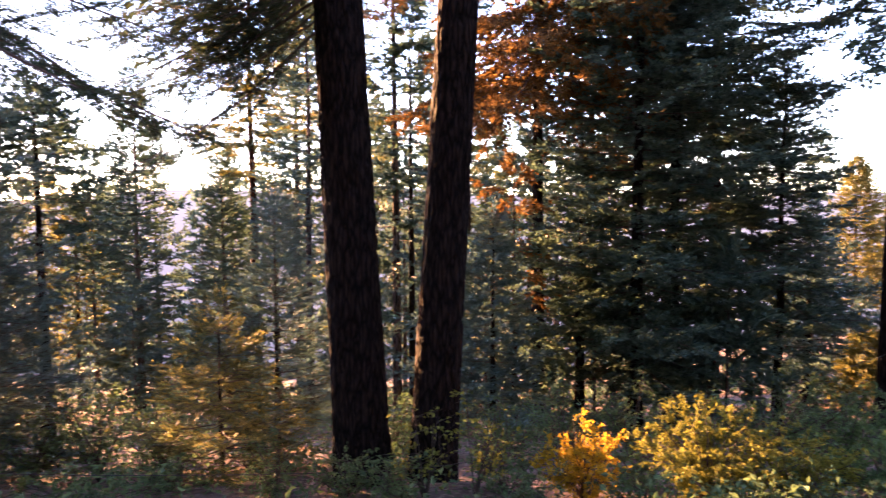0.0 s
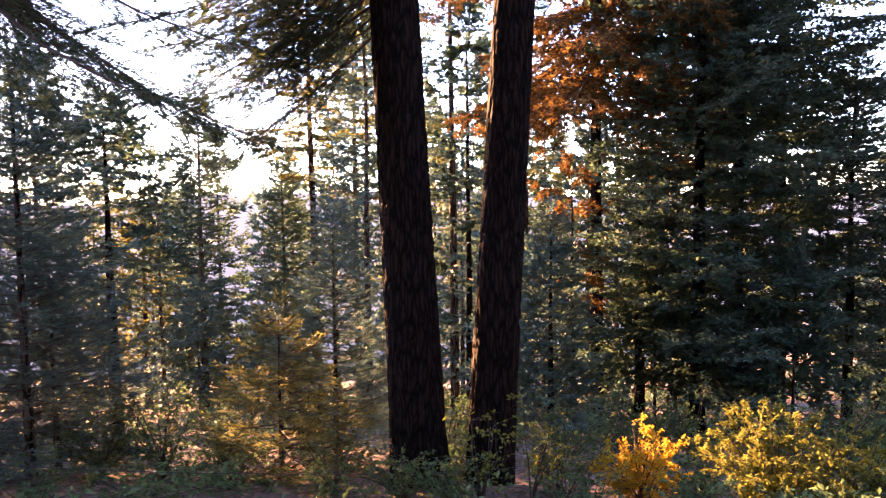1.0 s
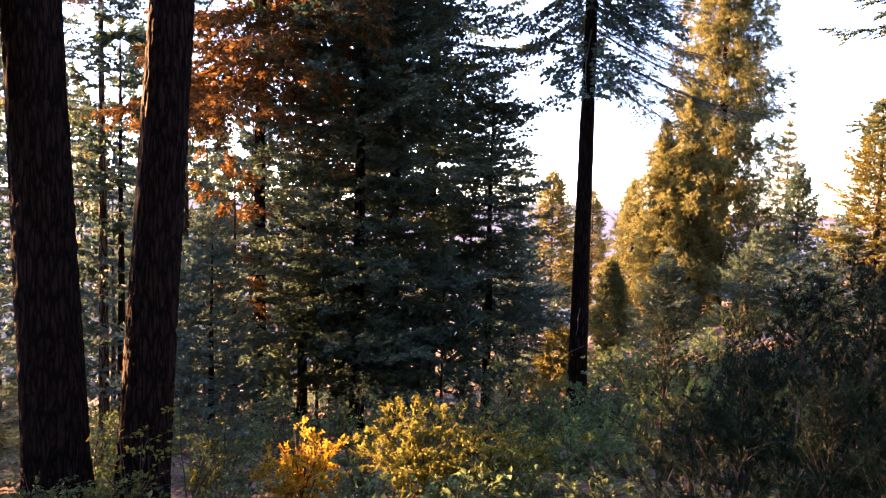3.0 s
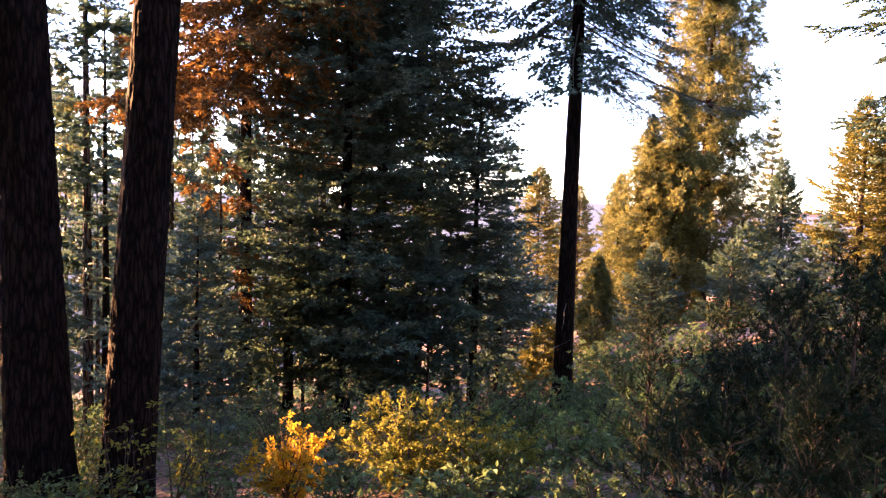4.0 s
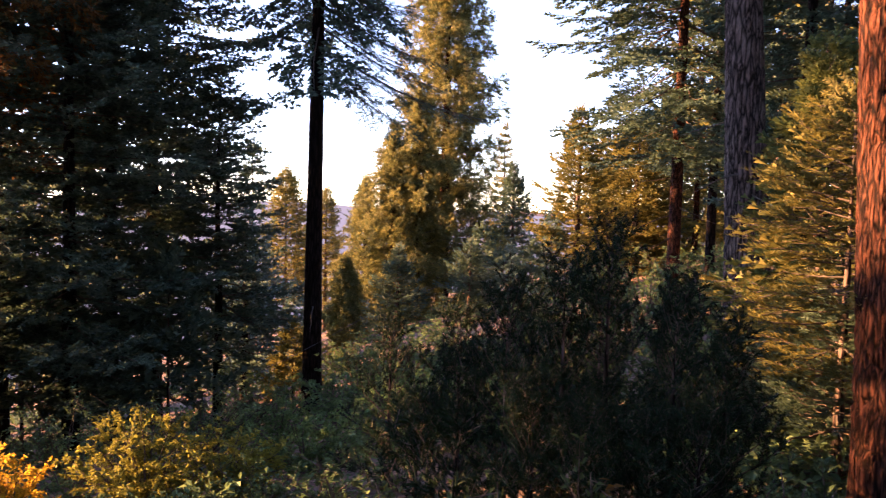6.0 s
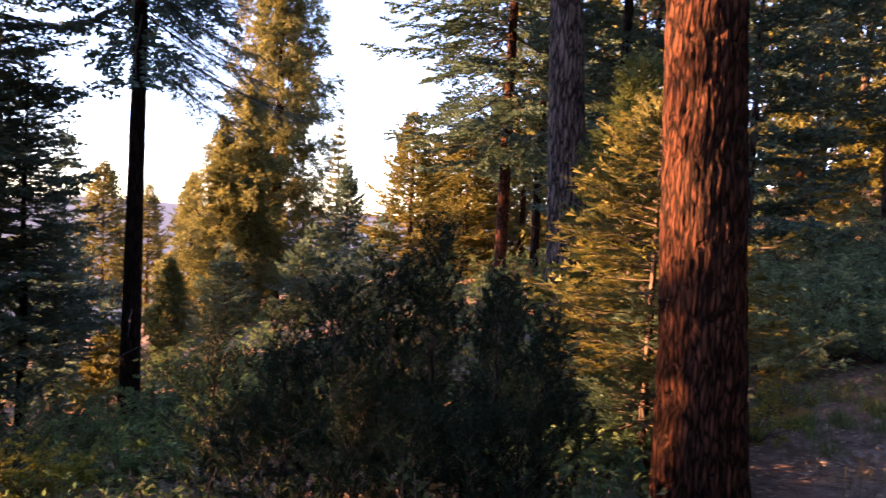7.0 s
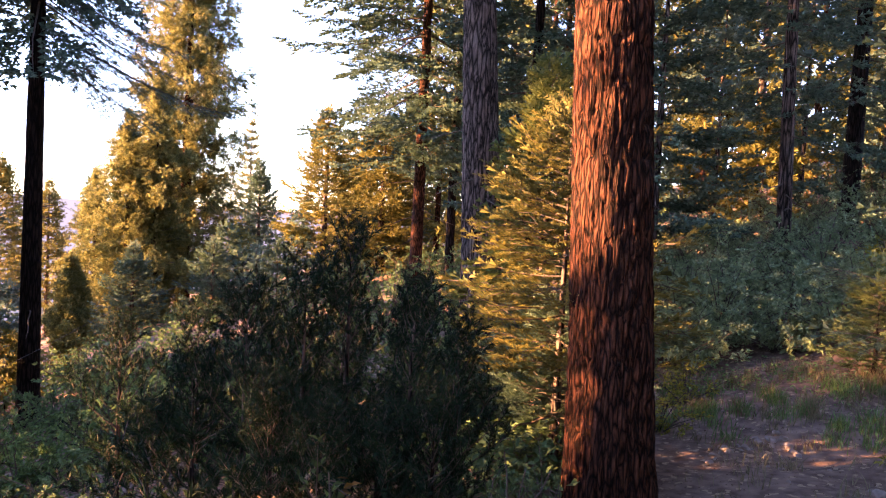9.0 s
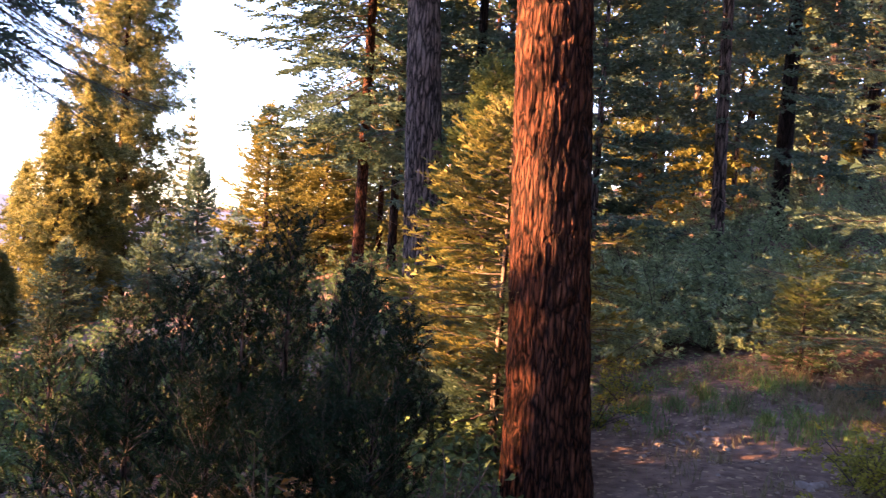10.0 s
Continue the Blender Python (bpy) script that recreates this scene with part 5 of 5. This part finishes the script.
def fallen_branch(b, d, turn, length, thick, seed, label):
    r = np.random.default_rng(seed)
    s = np.linspace(0, 1, 10)
    x0, y0 = spot(b, d)
    p = np.stack([x0 + np.cos(turn) * s * length + np.cumsum(r.normal(0, 0.012, 10)), y0 + np.sin(turn) * s * length + np.cumsum(r.normal(0, 0.012, 10)), 0 * s], -1)
    p[:, 2] = fall(p[:, 0], p[:, 1]) + thick * 0.8 + 0.08 * s * length * r.uniform(0, 1)
    rods = [tube_tris(p, thick * (1 - 0.7 * s), 7)]
    for k in range(5):
        i = r.integers(2, 9)
        d2 = np.array([math.cos(turn + r.choice((-0.8, 0.8))), math.sin(turn + r.choice((-0.8, 0.8))), 0.35]) * r.uniform(0.15, 0.5)
        rods.append(tube_tris(np.stack([p[i], p[i] + d2 * 0.6, p[i] + d2]), np.array([0.4, 0.3, 0.1]) * thick, 5))
    o = p[0].copy()
    ob = tagged(new("fallen_branch", soup_mesh("fallen_branch", np.concatenate(rods) - o, DEAD)), label, "branch")
    ob.location = o


fallen_branch(-45.5, 4.55, 0.3, 1.4, 0.03, 1, "bare grey fallen branch under the dark shrubs")
fallen_branch(-52.0, 4.7, -0.5, 1.1, 0.022, 2, "bare grey fallen branch under the dark shrubs")
fallen_branch(-24.0, 8.0, 1.2, 1.6, 0.03, 3, "dark fallen branch among the yellow shrubs")
fallen_branch(-77.0, 20.0, 0.4, 3.2, 0.10, 4, "pale dead log lying among the bushes on the bank")
fallen_branch(-71.8, 13.0, 0.9, 1.8, 0.04, 5, "pale dead branch by the great trunk")
fallen_branch(-84.0, 16.0, 0.2, 2.2, 0.05, 6, "pale dead branch among the bushes on the bank")

# the sagging wire across the slope
we = [(-7.2, 5.6, 0.2), (-4.12, 6.86, -0.6), (-0.15, 9.15, -1.42), (3.4, 11.1, -1.36), (7.4, 13.35, -0.99), (10.55, 15.1, -0.46), (15.8, 18.1, -0.32)]
we = np.array(we)
tt = np.linspace(0, len(we) - 1, 60)
k = np.arange(len(we))
line = np.stack([np.interp(tt, k, we[:, i]) for i in range(3)], -1)
for _ in range(12):
    line[1:-1] = 0.25 * line[:-2] + 0.5 * line[1:-1] + 0.25 * line[2:]
wire = tagged(new("wire", soup_mesh("wire", tube_tris(line, np.full(60, 0.004), 5), plain("grey_wire", (0.02, 0.02, 0.02), (0.05, 0.05, 0.05), 20, 0.5))), "thin grey wire sagging across the slope between trees", "wire")
